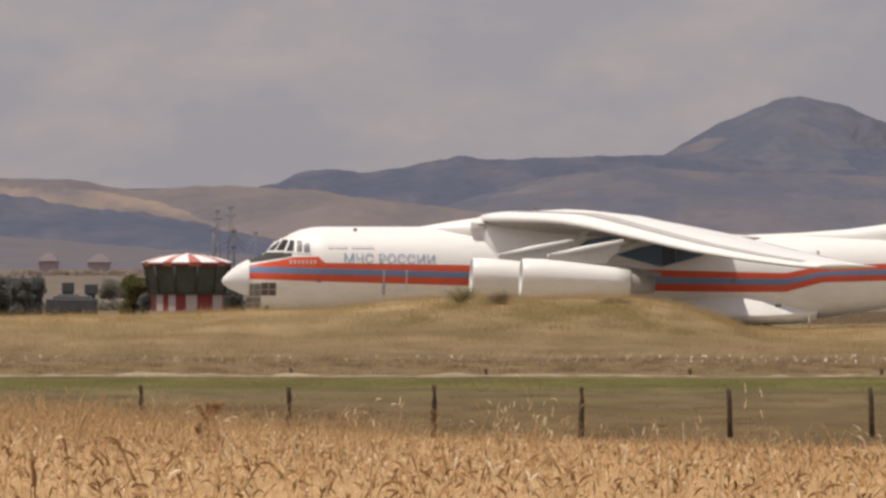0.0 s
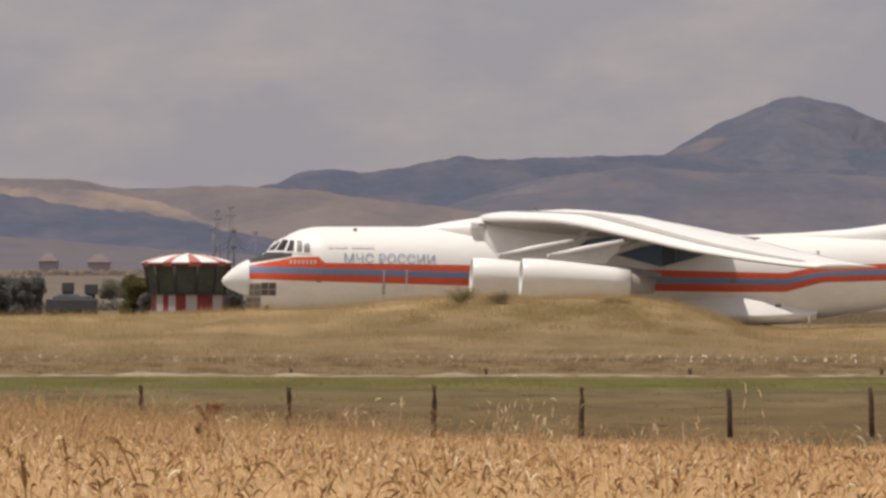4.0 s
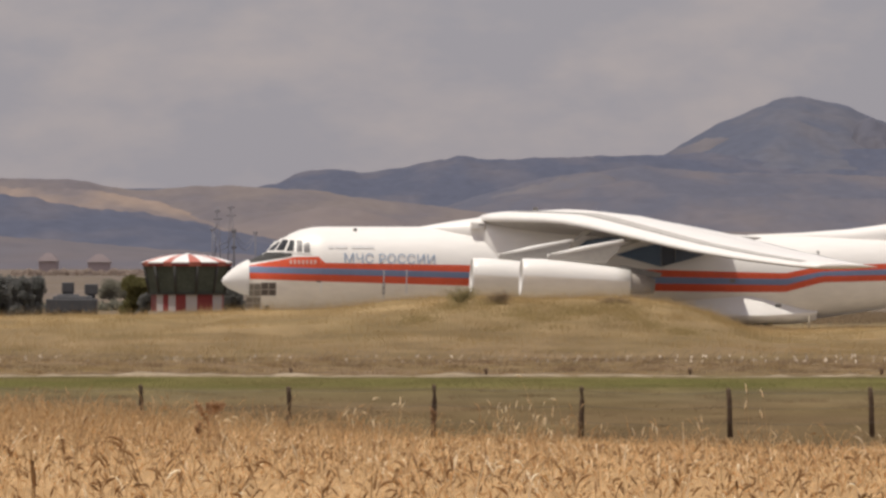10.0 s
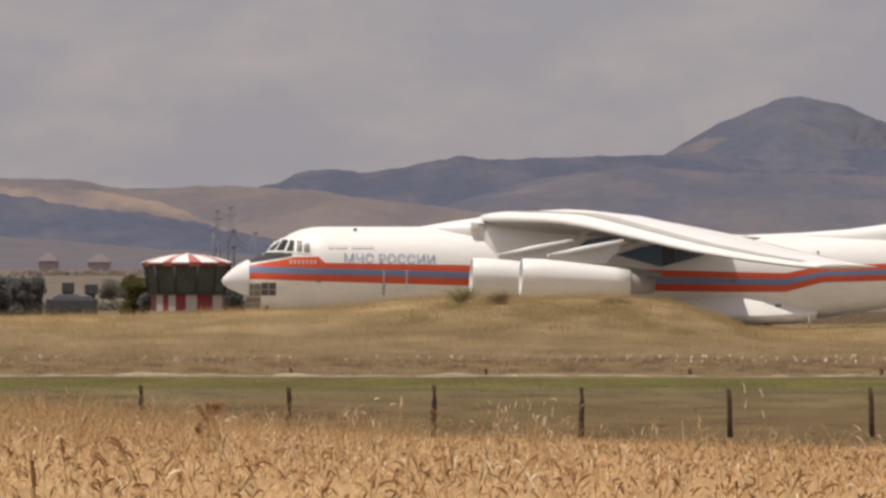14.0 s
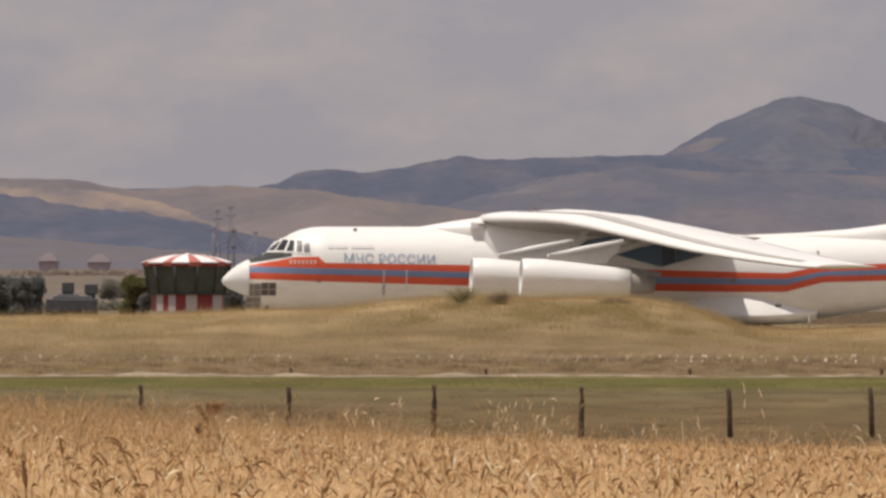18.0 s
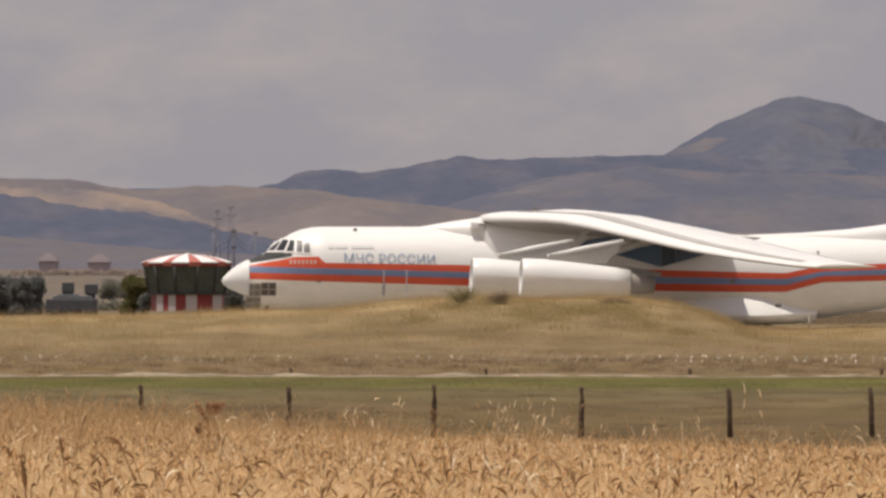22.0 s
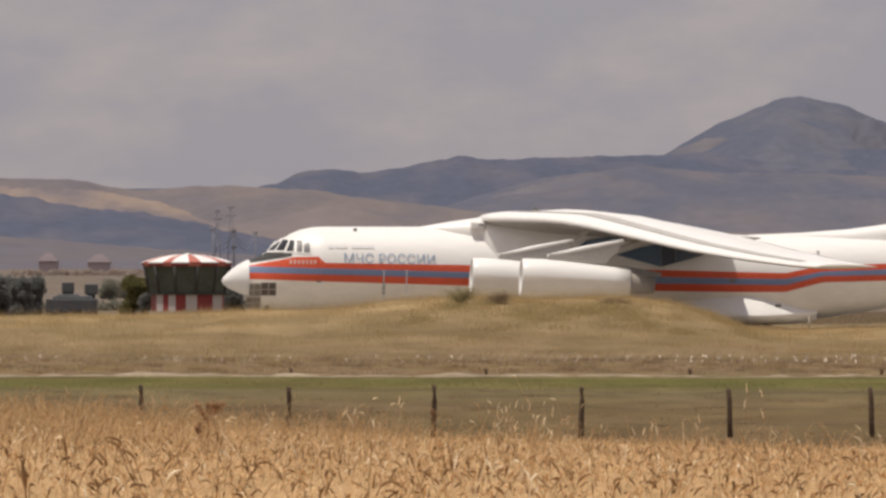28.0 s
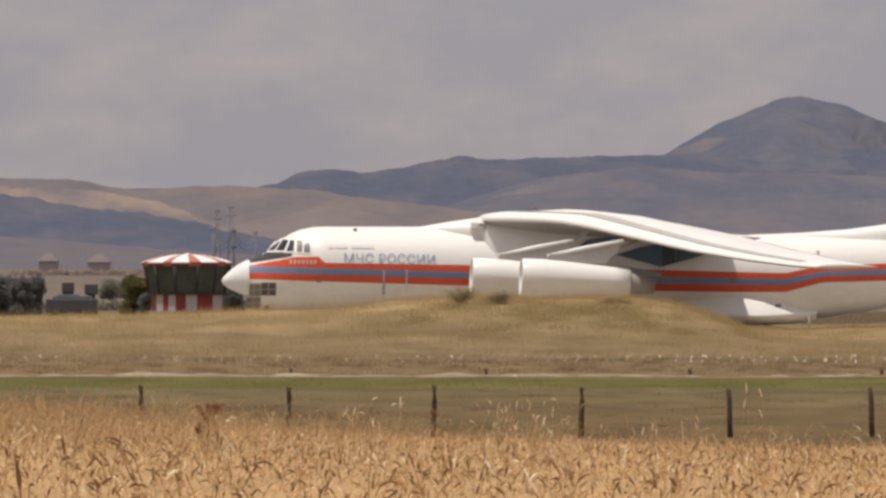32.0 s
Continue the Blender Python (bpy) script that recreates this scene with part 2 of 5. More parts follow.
            faces.append((i * sides + k, i * sides + k2, (i + 1) * sides + k2, (i + 1) * sides + k))
    if closed:
        faces.append(tuple(range(sides - 1, -1, -1)))
        faces.append(tuple((len(pts) - 1) * sides + k for k in range(sides)))
    return mesh_from(name, verts, faces, material)


def line(x, table):
    """Straight interpolation in a table of (x, value)."""
    return float(np.interp(x, [r[0] for r in table], [r[1] for r in table]))


# ---- ground and distance ----
CREST = [(-60, 1.0), (-21, 1.13), (-14.3, 1.18), (-9, 1.37), (-5, 1.53), (-2.2, 1.85), (0.4, 2.07), (4.4, 1.93), (8.5, 2.02), (10.6, 1.8),
         (12.5, 1.25), (14.1, 0.52), (16.5, 0.40), (21, 0.60), (60, 0.7)]


def ground_z(x, y):
    x, y = np.asarray(x, float), np.asarray(y, float)
    base = np.interp(y, [-300, 0, 30, 120, 150, 228, 300, 330, 350, 385], [1.65, 1.65, 1.2, -0.15, -0.6, -1.3, -0.5, -0.35, -0.25, 0.0])
    tilt = 0.05 * np.clip(-x - 0.5, 0, 7) * np.interp(y, [20, 60, 120, 160], [0, 1, 1, 0])
    tilt = tilt - 0.03 * np.clip(x + 1, 0, 6) * np.interp(y, [40, 115, 130, 170], [0, 1, 1, 0])
    crest = np.interp(x, [c[0] for c in CREST], [c[1] for c in CREST])
    rise = np.clip((y - 345) / 70, 0, 1)
    fall = np.clip((y - 417) / 22, 0, 1)
    mound = crest * (rise * rise * (3 - 2 * rise)) * (1 - fall * fall * (3 - 2 * fall))
    far = np.clip(y - 700, 0, None) * 0.0046
    bumps = 0.05 * np.sin(x * 0.9 + y * 0.13) * np.sin(y * 0.31 + x * 0.17) * ((y > 345) & (y < 430))
    return base + tilt + mound + far + bumps


def gz(x, y):
    return float(ground_z(x, y))


def at(px, py, d):
    """Where a line of sight stands at d metres before the camera."""
    return ((px - 784) * d / FOCAL, d, ZC + (500 - py) * d / FOCAL)


def make_ground():
    ys = np.concatenate([np.arange(-300, 0, 30), np.arange(0, 345, 3), np.arange(345, 445, 1.5), np.arange(445, 620, 12), np.geomspace(620, 5200, 60)])
    xs = np.arange(-45, 45.1, 1.0)
    out = np.geomspace(50, 5200, 34)
    xs = np.concatenate([-out[::-1], xs, out])
    X, Y = np.meshgrid(xs, ys)
    Z = ground_z(X, Y)
    verts = np.stack([X.ravel(), Y.ravel(), Z.ravel()], 1)
    nx, ny = len(xs), len(ys)
    i, j = np.meshgrid(np.arange(nx - 1), np.arange(ny - 1))
    a = (j * nx + i).ravel()
    tris = np.concatenate([np.stack([a, a + 1, a + nx + 1], 1), np.stack([a, a + nx + 1, a + nx], 1)])
    m = bpy.data.materials.new("ground")
    m.use_nodes = True
    n, l = m.node_tree.nodes, m.node_tree.links
    b = n["Principled BSDF"]
    b.inputs["Roughness"].default_value, b.inputs["Specular IOR Level"].default_value = 0.95, 0.0
    geo, sep = n.new("ShaderNodeNewGeometry"), n.new("ShaderNodeSeparateXYZ")
    l.new(geo.outputs["Position"], sep.inputs["Vector"])
    wob = n.new("ShaderNodeTexNoise")
    wob.inputs["Scale"].default_value, wob.inputs["Detail"].default_value = 0.25, 4
    l.new(geo.outputs["Position"], wob.inputs["Vector"])
    mul = n.new("ShaderNodeMath")
    mul.operation, mul.inputs[1].default_value = "MULTIPLY_ADD", 8.0
    l.new(wob.outputs["Fac"], mul.inputs[0])
    l.new(sep.outputs["Y"], mul.inputs[2])
    rng = n.new("ShaderNodeMapRange")
    rng.inputs["From Min"].default_value, rng.inputs["From Max"].default_value = 4.0, 1004.0
    l.new(mul.outputs["Value"], rng.inputs["Value"])
    ramp = n.new("ShaderNodeValToRGB")
    rows = [(0.0, (0.420, 0.250, 0.110)), (0.124, (0.420, 0.250, 0.110)), (0.134, (0.145, 0.101, 0.054)), (0.258, (0.140, 0.100, 0.056)), (0.270, (0.150, 0.116, 0.066)), (0.281, (0.142, 0.118, 0.062)),
            (0.286, (0.118, 0.112, 0.040)), (0.298, (0.122, 0.112, 0.042)), (0.303, (0.195, 0.140, 0.088)), (0.345, (0.190, 0.136, 0.083)), (0.38, (0.248, 0.180, 0.100)),
            (0.425, (0.395, 0.283, 0.146)), (0.60, (0.160, 0.132, 0.088)), (0.75, (0.185, 0.153, 0.126)), (1.0, (0.176, 0.147, 0.130))]
    while len(ramp.color_ramp.elements) < len(rows):
        ramp.color_ramp.elements.new(0.5)
    for e, (p, c) in zip(ramp.color_ramp.elements, rows):
        e.position, e.color = p, (*c, 1)
    l.new(rng.outputs["Result"], ramp.inputs["Fac"])
    hsv = n.new("ShaderNodeHueSaturation")
    fine = n.new("ShaderNodeTexNoise")
    fine.inputs["Scale"].default_value, fine.inputs["Detail"].default_value = 0.30, 7
    fine.inputs["Roughness"].default_value = 0.65
    fmap = n.new("ShaderNodeMapping")
    fmap.inputs["Scale"].default_value = (1.0, 0.45, 1.0)
    l.new(geo.outputs["Position"], fmap.inputs["Vector"])
    l.new(fmap.outputs["Vector"], fine.inputs["Vector"])
    r2 = n.new("ShaderNodeMapRange")
    r2.inputs["From Min"].default_value, r2.inputs["From Max"].default_value = 0.3, 0.7
    r2.inputs["To Min"].default_value, r2.inputs["To Max"].default_value = 0.62, 1.20
    l.new(fine.outputs["Fac"], r2.inputs["Value"])
    l.new(r2.outputs["Result"], hsv.inputs["Value"])
    patch, pramp, pmix = n.new("ShaderNodeTexNoise"), n.new("ShaderNodeMapRange"), n.new("ShaderNodeMix")
    patch.inputs["Scale"].default_value, patch.inputs["Detail"].default_value = 0.17, 5
    pramp.inputs["From Min"].default_value, pramp.inputs["From Max"].default_value = 0.42, 0.66
    pramp.inputs["To Max"].default_value = 0.5
    pmix.data_type = "RGBA"
    pmix.inputs["B"].default_value = (0.155, 0.118, 0.058, 1)
    l.new(fmap.outputs["Vector"], patch.inputs["Vector"])
    l.new(patch.outputs["Fac"], pramp.inputs["Value"])
    l.new(pramp.outputs["Result"], pmix.inputs["Factor"])
    l.new(ramp.outputs["Color"], pmix.inputs["A"])
    l.new(pmix.outputs["Result"], hsv.inputs["Color"])
    l.new(hsv.outputs["Color"], b.inputs["Base Color"])
    me = mesh_arrays("ground", verts, tris, m)
    me.polygons.foreach_set("use_smooth", [True] * len(me.polygons))
    tagged(new("ground", me), "dry rolling airfield ground with straw-coloured grass", "ground", kind="structure")
    # apron under the aircraft
    bm = box_bm(-420, 420, 476, 518, -0.3, 0.02)
    ob = part("apron", (bm, M["tarmac"]), None)
    tagged(ob, "grey concrete taxiway under the aircraft", "taxiway", kind="structure")
    # pale concrete gutter along the grass strip
    verts, faces = [], []
    rng = random.Random(4)
    steps = np.arange(-70, 70.1, 0.5)
    for k, x in enumerate(steps):
        y = 300.5 + 0.7 * math.sin(x * 0.5) + rng.uniform(-0.25, 0.25) - 0.075 * x
        w = (1.3 if x < 2 else 1.3 - 0.25 * (x - 2) if x < 6 else 0.30) * rng.uniform(0.25, 1.2) * (0.7 + 0.5 * math.sin(x * 0.37 + 1) ** 2)
        z = gz(x, y)
        lift = max(0.015, 0.055 + 0.045 * math.sin(x * 0.8) * math.sin(x * 0.31 + 2) + 0.03 * math.sin(x * 2.3 + 1) + rng.uniform(-0.03, 0.04))
        verts += [(x, y - w, z - 0.03), (x, y - w, z + 0.02), (x, y + w, z + lift), (x, y + w, z - 0.03)]
        if k:
            o = 4 * (k - 1)
            faces += [(o, o + 4, o + 5, o + 1), (o + 1, o + 5, o + 6, o + 2), (o + 2, o + 6, o + 7, o + 3)]
    ob = new("gutter", mesh_from("gutter", verts, faces, M["gutter"]))
    tagged(ob, "pale weathered concrete gutter beside the green verge", "gutter", kind="structure")


make_ground()


def hill(name, d, depth, table, material, label, rough=0.012, seed=1, foot=475, near=0.0, fuzz=2.2):
    """A range of hills whose skyline, d metres off, follows table (bearing, height); it slopes down towards the viewer over depth metres."""
    half = d * 0.0506
    n_y = 46
    outer = np.geomspace(1.25, 11, 34) * half
    xs = np.concatenate([-outer[::-1], np.linspace(-half * 1.2, half * 1.2, 380), outer])
    n_x = len(xs)
    v = np.linspace(0, 1.5, n_y)
    verts = np.zeros((n_y, n_x, 3))
    sky = np.array([ZC + (500 - np.interp(784 + x * FOCAL / d, [r[0] for r in table], [r[1] for r in table])) * d / FOCAL for x in xs])
    # beyond the seen stretch the range goes on, rising and falling
    wave = np.array([noise.noise(Vector((x / 330.0, seed * 3.3, 0))) for x in xs])
    sky = sky + np.clip((np.abs(xs) - half * 1.25) / (half * 2), 0, 1) * wave * d * 0.011
    sky = np.convolve(np.pad(sky, 3, mode="edge"), np.ones(7) / 7, "valid")
    ragged = np.array([noise.fractal(Vector((x / d * 420, seed * 1.7, 5)), 0.9, 2.2, 4) for x in xs]) * fuzz * d / FOCAL
    low = ZC + (500 - foot) * (d - depth) / FOCAL
    for j, t in enumerate(v):
        y = d - depth + depth * t
        s = t if t <= 1 else 2 - t
        s = 0.25 * s + 0.75 * s * s * (3 - 2 * s) if near else s ** 0.9
        for i, x in enumerate(xs):
            p = Vector((x / depth * 5 + seed * 9.1, t * 4, seed))
            nse = noise.fractal(p, 1.0, 2.1, 6) * (sky[i] - low) * 0.16 * (1 - abs(2 * min(s, 1) - 1) ** 2)
            fine = noise.fractal(p * 11, 0.8, 2.0, 4) * 0.6 * rough * (sky[i] - low)
            verts[j, i] = (x * y / d, y, low + (sky[i] - low) * s + ragged[i] * min(s, 1) ** 12 + nse + fine - (6 if t == 0 else 0))
    i, j = np.meshgrid(np.arange(n_x - 1), np.arange(n_y - 1))
    a = (j * n_x + i).ravel()
    tris = np.concatenate([np.stack([a, a + 1, a + n_x + 1], 1), np.stack([a, a + n_x + 1, a + n_x], 1)])
    me = mesh_arrays(name, verts.reshape(-1, 3), tris, material)
    me.polygons.foreach_set("use_smooth", [True] * len(me.polygons))
    return tagged(new(name, me), label, "hills", kind="structure")


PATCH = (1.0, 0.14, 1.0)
# blue-grey haze of the distance is mixed into all these base colours
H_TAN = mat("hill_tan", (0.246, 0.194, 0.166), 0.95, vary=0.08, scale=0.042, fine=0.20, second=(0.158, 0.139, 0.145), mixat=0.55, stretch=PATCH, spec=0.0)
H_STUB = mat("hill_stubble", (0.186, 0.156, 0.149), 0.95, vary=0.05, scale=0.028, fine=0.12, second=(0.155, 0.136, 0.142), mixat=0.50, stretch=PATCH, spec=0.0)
H_BLUE_HAZE = mat("hill_blue_haze", (0.098, 0.106, 0.140), 0.95, vary=0.08, scale=0.026, fine=0.16, second=(0.126, 0.124, 0.144), mixat=0.57, stretch=(1, 0.25, 1.0), spec=0.0)
H_WOOD_HAZE = mat("hill_wood_haze", (0.088, 0.096, 0.132), 0.95, vary=0.08, scale=0.032, fine=0.18, second=(0.118, 0.115, 0.139), mixat=0.59, stretch=PATCH, spec=0.0)
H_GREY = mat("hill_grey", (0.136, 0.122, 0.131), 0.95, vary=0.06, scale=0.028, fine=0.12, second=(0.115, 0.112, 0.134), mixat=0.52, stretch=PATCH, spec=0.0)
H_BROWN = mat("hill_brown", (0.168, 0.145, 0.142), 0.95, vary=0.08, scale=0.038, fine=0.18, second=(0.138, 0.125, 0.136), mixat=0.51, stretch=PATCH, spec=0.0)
# sunlight on far slopes is put in as this paler colour
H_PALE = mat("hill_pale", (0.148, 0.138, 0.150), 0.95, vary=0.07, scale=0.040, fine=0.16, second=(0.112, 0.113, 0.140), mixat=0.47, stretch=PATCH, spec=0.0)
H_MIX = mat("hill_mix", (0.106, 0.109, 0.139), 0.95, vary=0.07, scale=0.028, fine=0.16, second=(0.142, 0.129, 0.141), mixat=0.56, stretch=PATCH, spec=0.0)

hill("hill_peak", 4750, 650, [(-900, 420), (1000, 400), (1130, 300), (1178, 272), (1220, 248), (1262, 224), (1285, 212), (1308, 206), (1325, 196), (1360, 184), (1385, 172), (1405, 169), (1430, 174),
     (1450, 178), (1500, 187), (1530, 203), (1550, 208), (1568, 218), (1650, 240), (1900, 300), (2500, 330)], H_BLUE_HAZE, "steep dark rocky hill in blue distance", seed=3, foot=330, rough=0.02)
# two flanks of the peak in the paler colour, as if sunlit
hill("hill_flank", 4420, 60, [(-900, 420), (1100, 400), (1165, 282), (1185, 270), (1215, 256), (1250, 244), (1296, 238), (1312, 258), (1330, 300), (1420, 400), (2500, 420)], H_PALE, "flank of the rocky hill, paler for sunlight", seed=31, foot=340, rough=0.02, fuzz=6)
hill("hill_flank_far", 4420, 60, [(-900, 420), (1480, 400), (1500, 252), (1518, 214), (1532, 206), (1552, 213), (1570, 224), (1640, 246), (1720, 400), (2500, 420)], H_PALE, "shoulder of the rocky hill, paler for sunlight", seed=37, foot=340, rough=0.02)
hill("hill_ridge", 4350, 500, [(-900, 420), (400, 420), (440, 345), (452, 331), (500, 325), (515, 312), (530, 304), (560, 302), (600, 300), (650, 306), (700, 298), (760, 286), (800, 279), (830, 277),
     (880, 284), (940, 280), (1060, 277), (1180, 275), (1320, 268), (1450, 266), (1700, 262), (2500, 300)], H_WOOD_HAZE, "long dark wooded ridge in blue distance", seed=5, foot=370, rough=0.03)
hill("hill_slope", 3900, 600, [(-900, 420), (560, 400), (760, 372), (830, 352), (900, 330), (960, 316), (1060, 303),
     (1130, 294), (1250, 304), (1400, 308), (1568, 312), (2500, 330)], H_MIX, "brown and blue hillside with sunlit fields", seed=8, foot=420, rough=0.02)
hill("hill_pale", 3800, 300, [(-900, 440), (760, 430), (830, 366), (900, 338), (960, 326), (1000, 316), (1045, 307), (1090, 312), (1125, 334), (1170, 376), (1250, 430), (2500, 440)], H_PALE,
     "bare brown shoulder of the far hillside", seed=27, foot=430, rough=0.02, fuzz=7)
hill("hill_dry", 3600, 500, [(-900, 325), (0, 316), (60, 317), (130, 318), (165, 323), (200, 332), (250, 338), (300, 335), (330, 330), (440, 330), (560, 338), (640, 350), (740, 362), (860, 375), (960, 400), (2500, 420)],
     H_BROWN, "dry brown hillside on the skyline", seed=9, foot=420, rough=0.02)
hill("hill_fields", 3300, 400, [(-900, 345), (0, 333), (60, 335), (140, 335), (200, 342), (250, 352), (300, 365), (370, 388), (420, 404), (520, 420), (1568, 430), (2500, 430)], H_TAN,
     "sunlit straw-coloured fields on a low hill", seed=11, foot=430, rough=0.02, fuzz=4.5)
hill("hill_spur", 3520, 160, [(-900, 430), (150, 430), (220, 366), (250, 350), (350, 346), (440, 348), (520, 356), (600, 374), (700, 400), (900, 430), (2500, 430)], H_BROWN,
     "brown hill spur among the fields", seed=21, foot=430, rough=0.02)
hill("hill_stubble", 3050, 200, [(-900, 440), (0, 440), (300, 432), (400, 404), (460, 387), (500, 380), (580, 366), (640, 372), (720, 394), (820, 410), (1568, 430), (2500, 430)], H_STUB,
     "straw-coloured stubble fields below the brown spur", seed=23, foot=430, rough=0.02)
hill("hill_wooded", 2800, 400, [(-900, 340), (0, 343), (50, 350), (110, 362), (170, 372), (240, 375), (300, 385), (370, 400), (420, 412), (500, 426), (600, 440), (1568, 445), (2500, 445)], H_WOOD_HAZE,
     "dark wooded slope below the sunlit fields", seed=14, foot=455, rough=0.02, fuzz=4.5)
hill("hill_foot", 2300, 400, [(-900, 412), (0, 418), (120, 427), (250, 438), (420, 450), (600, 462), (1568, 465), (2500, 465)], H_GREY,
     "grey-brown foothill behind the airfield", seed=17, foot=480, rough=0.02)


# ---- aircraft ----
YAW = 5.0
ALONG, SIDE = 31 * math.cos(radians(YAW)), 31 * math.sin(radians(YAW))


def ax(px, b=2.4):
    """Metres aft of the nose for a bearing, b metres out from the centre line."""
    return (px - 395 - SIDE * b) / ALONG


def az(py):
    return (585 - py) / 31.0


TOP = [(ax(x, 0), az(y)) for x, y in ((392, 498), (395, 491), (404, 482), (414, 474), (426, 467), (438, 462), (446, 460), (455, 455), (463, 451), (470, 446), (480, 438), (490, 430), (502, 421), (516, 413),
                                      (532, 407), (550, 403), (570, 402), (740, 402), (1300, 417), (1568, 421), (1780, 424), (1860, 436))]
LOW = [(ax(x, 0), az(y)) for x, y in ((392, 498), (395, 504), (404, 510), (414, 515), (426, 519), (438, 522), (455, 543), (470, 550), (520, 556), (700, 558), (1300, 572), (1380, 570), (1450, 563),
                                      (1568, 546), (1780, 480), (1860, 450))]
WIDE = [(ax(392, 0), 0.02), (ax(395, 0), 0.24), (ax(404, 0), 0.46), (ax(414, 0), 0.62), (ax(426, 0), 0.79), (ax(438, 0), 0.93), (2.5, 1.45), (3.6, 1.95), (5.4, 2.40), (34, 2.40), (40, 1.6), (47.6, 0.35)]


def hull(a):
    t, lo = line(a, TOP), line(a, LOW)
    return (t + lo) / 2, (t - lo) / 2, line(a, WIDE)


def skin(a, z, out=0.0):
    """A point on the hull's near side at that height, or out metres off it."""
    c, h, w = hull(a)
    s = max(-0.999, min(0.999, (z - c) / h))
    k = math.sqrt(1 - s * s)
    return Vector((a, -(w * k) - out * k, z + out * s))


def loft(name, stations, material, sides=40, start=0.0, end=2 * math.pi):
    verts, faces = [], []
    full = end - start > 6.28
    n = sides if full else sides + 1
    for a in stations:
        c, h, w = hull(a)
        for k in range(n):
            t = start + (end - start) * k / sides
            verts.append((a, w * math.cos(t), c + h * math.sin(t)))
    for i in range(len(stations) - 1):
        for k in range(sides):
            k2 = (k + 1) % n
            faces.append((i * n + k, i * n + k2, (i + 1) * n + k2, (i + 1) * n + k))
    return mesh_from(name, verts, faces, material)


def band(name, material, lower, upper, a0, a1, out=0.015, both=True, step=0.35, rows=4):
    """A stripe of paint on the hull between two lines, as tables of (metres aft, height)."""
    verts, faces = [], []
    n = max(2, int((a1 - a0) / step) + 1)
    sides = (1, -1) if both else (1,)
    for sgn in sides:
        o = len(verts)
        for i in range(n):
            a = a0 + (a1 - a0) * i / (n - 1)
            lo, up = line(a, lower), line(a, upper)
            for r in range(rows + 1):
                p = skin(a, lo + (up - lo) * r / rows, out)
                verts.append((p.x, p.y * sgn, p.z))
        for i in range(n - 1):
            for r in range(rows):
                q = o + i * (rows + 1) + r
                faces.append((q, q + rows + 1, q + rows + 2, q + 1))
    return mesh_from(name, verts, faces, material)


def pane(name, material, corners, out=0.03, div=4, flat=None):
    """A patch on the hull between four corners given as (metres aft, height)."""
    verts, faces = [], []
    (a0, z0), (a1, z1), (a2, z2), (a3, z3) = corners
    for i in range(div + 1):
        for j in range(div + 1):
            u, v = i / div, j / div
            a = (a0 * (1 - u) + a1 * u) * (1 - v) + (a3 * (1 - u) + a2 * u) * v
            z = (z0 * (1 - u) + z1 * u) * (1 - v) + (z3 * (1 - u) + z2 * u) * v
            p = skin(a, z, out)
            verts.append(p if flat is None else (p.x, min(p.y, flat), p.z))
    for i in range(div):
        for j in range(div):
            q = i * (div + 1) + j
            faces.append((q, q + div + 1, q + div + 2, q + 1))
    return mesh_from(name, verts, faces, material)


plane = thing("cargo_aircraft", pose((395 - 784) * 497 / FOCAL, 497, 0.0, 0, 0, YAW), "white four-engined cargo aircraft with orange and blue stripes on a taxiway", "aircraft")


def airfoil(chord, thick, n=14):
    """Upper then lower outline of a wing section, nose at 0."""
    pts = []
    for k in range(n + 1):
        t = 1 - math.cos(math.pi / 2 * k / n)
        y = 5 * thick * (0.2969 * math.sqrt(t) - 0.126 * t - 0.3516 * t * t + 0.2843 * t ** 3 - 0.1036 * t ** 4)
        pts.append((t * chord, y * chord, t))
    up = [(x, y * 1.15) for x, y, t in pts]
    lo = [(x, -y * 0.6) for x, y, t in pts]
    return up, lo


LE = [(0, 14.6), (1.6, 14.6), (2.3, 14.8), (2.9, 15.4), (4.6, 17.8), (25, 30.4)]
TE = [(0, 28.6), (3.0, 28.6), (8.5, 28.6), (25, 34.1)]
WZ = [(0, 6.30), (2.4, 6.30), (6.4, 6.12), (11, 5.34), (15.7, 4.52), (20.4, 3.94), (25, 3.52)]
TWIST = [(0, 0.16), (4, 0.15), (9, 0.09), (18, 0.0), (25, -0.01)]
SPAN = [0, 1.2, 2.0, 2.5, 3.2, 3.9, 4.6, 6, 8, 10, 12, 14, 16, 18, 20, 22, 23.5, 24.5, 25]


def wing(sgn):
    stations = []
    for b in SPAN:
        c0, c1 = line(b, LE), line(b, TE)
        if b > 24.4:
            c0 += 0.5 * (b - 24.4)
        zz = sum(line(b + d, WZ) for d in (-1.2, -0.6, 0, 0.6, 1.2)) / 5
        up, lo = airfoil(c1 - c0, line(b, [(0, 0.095), (2.5, 0.095), (7, 0.12), (25, 0.10)]))
        tw = line(b, TWIST)
        stations.append([(c0 + x, -sgn * b, zz + y - x * tw * 0.6) for x, y in up] + [(c0 + x, -sgn * b, zz + y - x * tw * 0.6) for x, y in reversed(lo[1:-1])])
    n = len(stations[0])
    verts = [v for s in stations for v in s]
    faces = []
    for i in range(len(stations) - 1):
        for k in range(n):
            k2 = (k + 1) % n
            f = (i * n + k, i * n + k2, (i + 1) * n + k2, (i + 1) * n + k)
            faces.append(f if sgn > 0 else f[::-1])
    faces.append(tuple((len(stations) - 1) * n + k for k in range(n)))
    return verts, faces


def under(a, b):
    """Height of the wing's underside near its nose."""
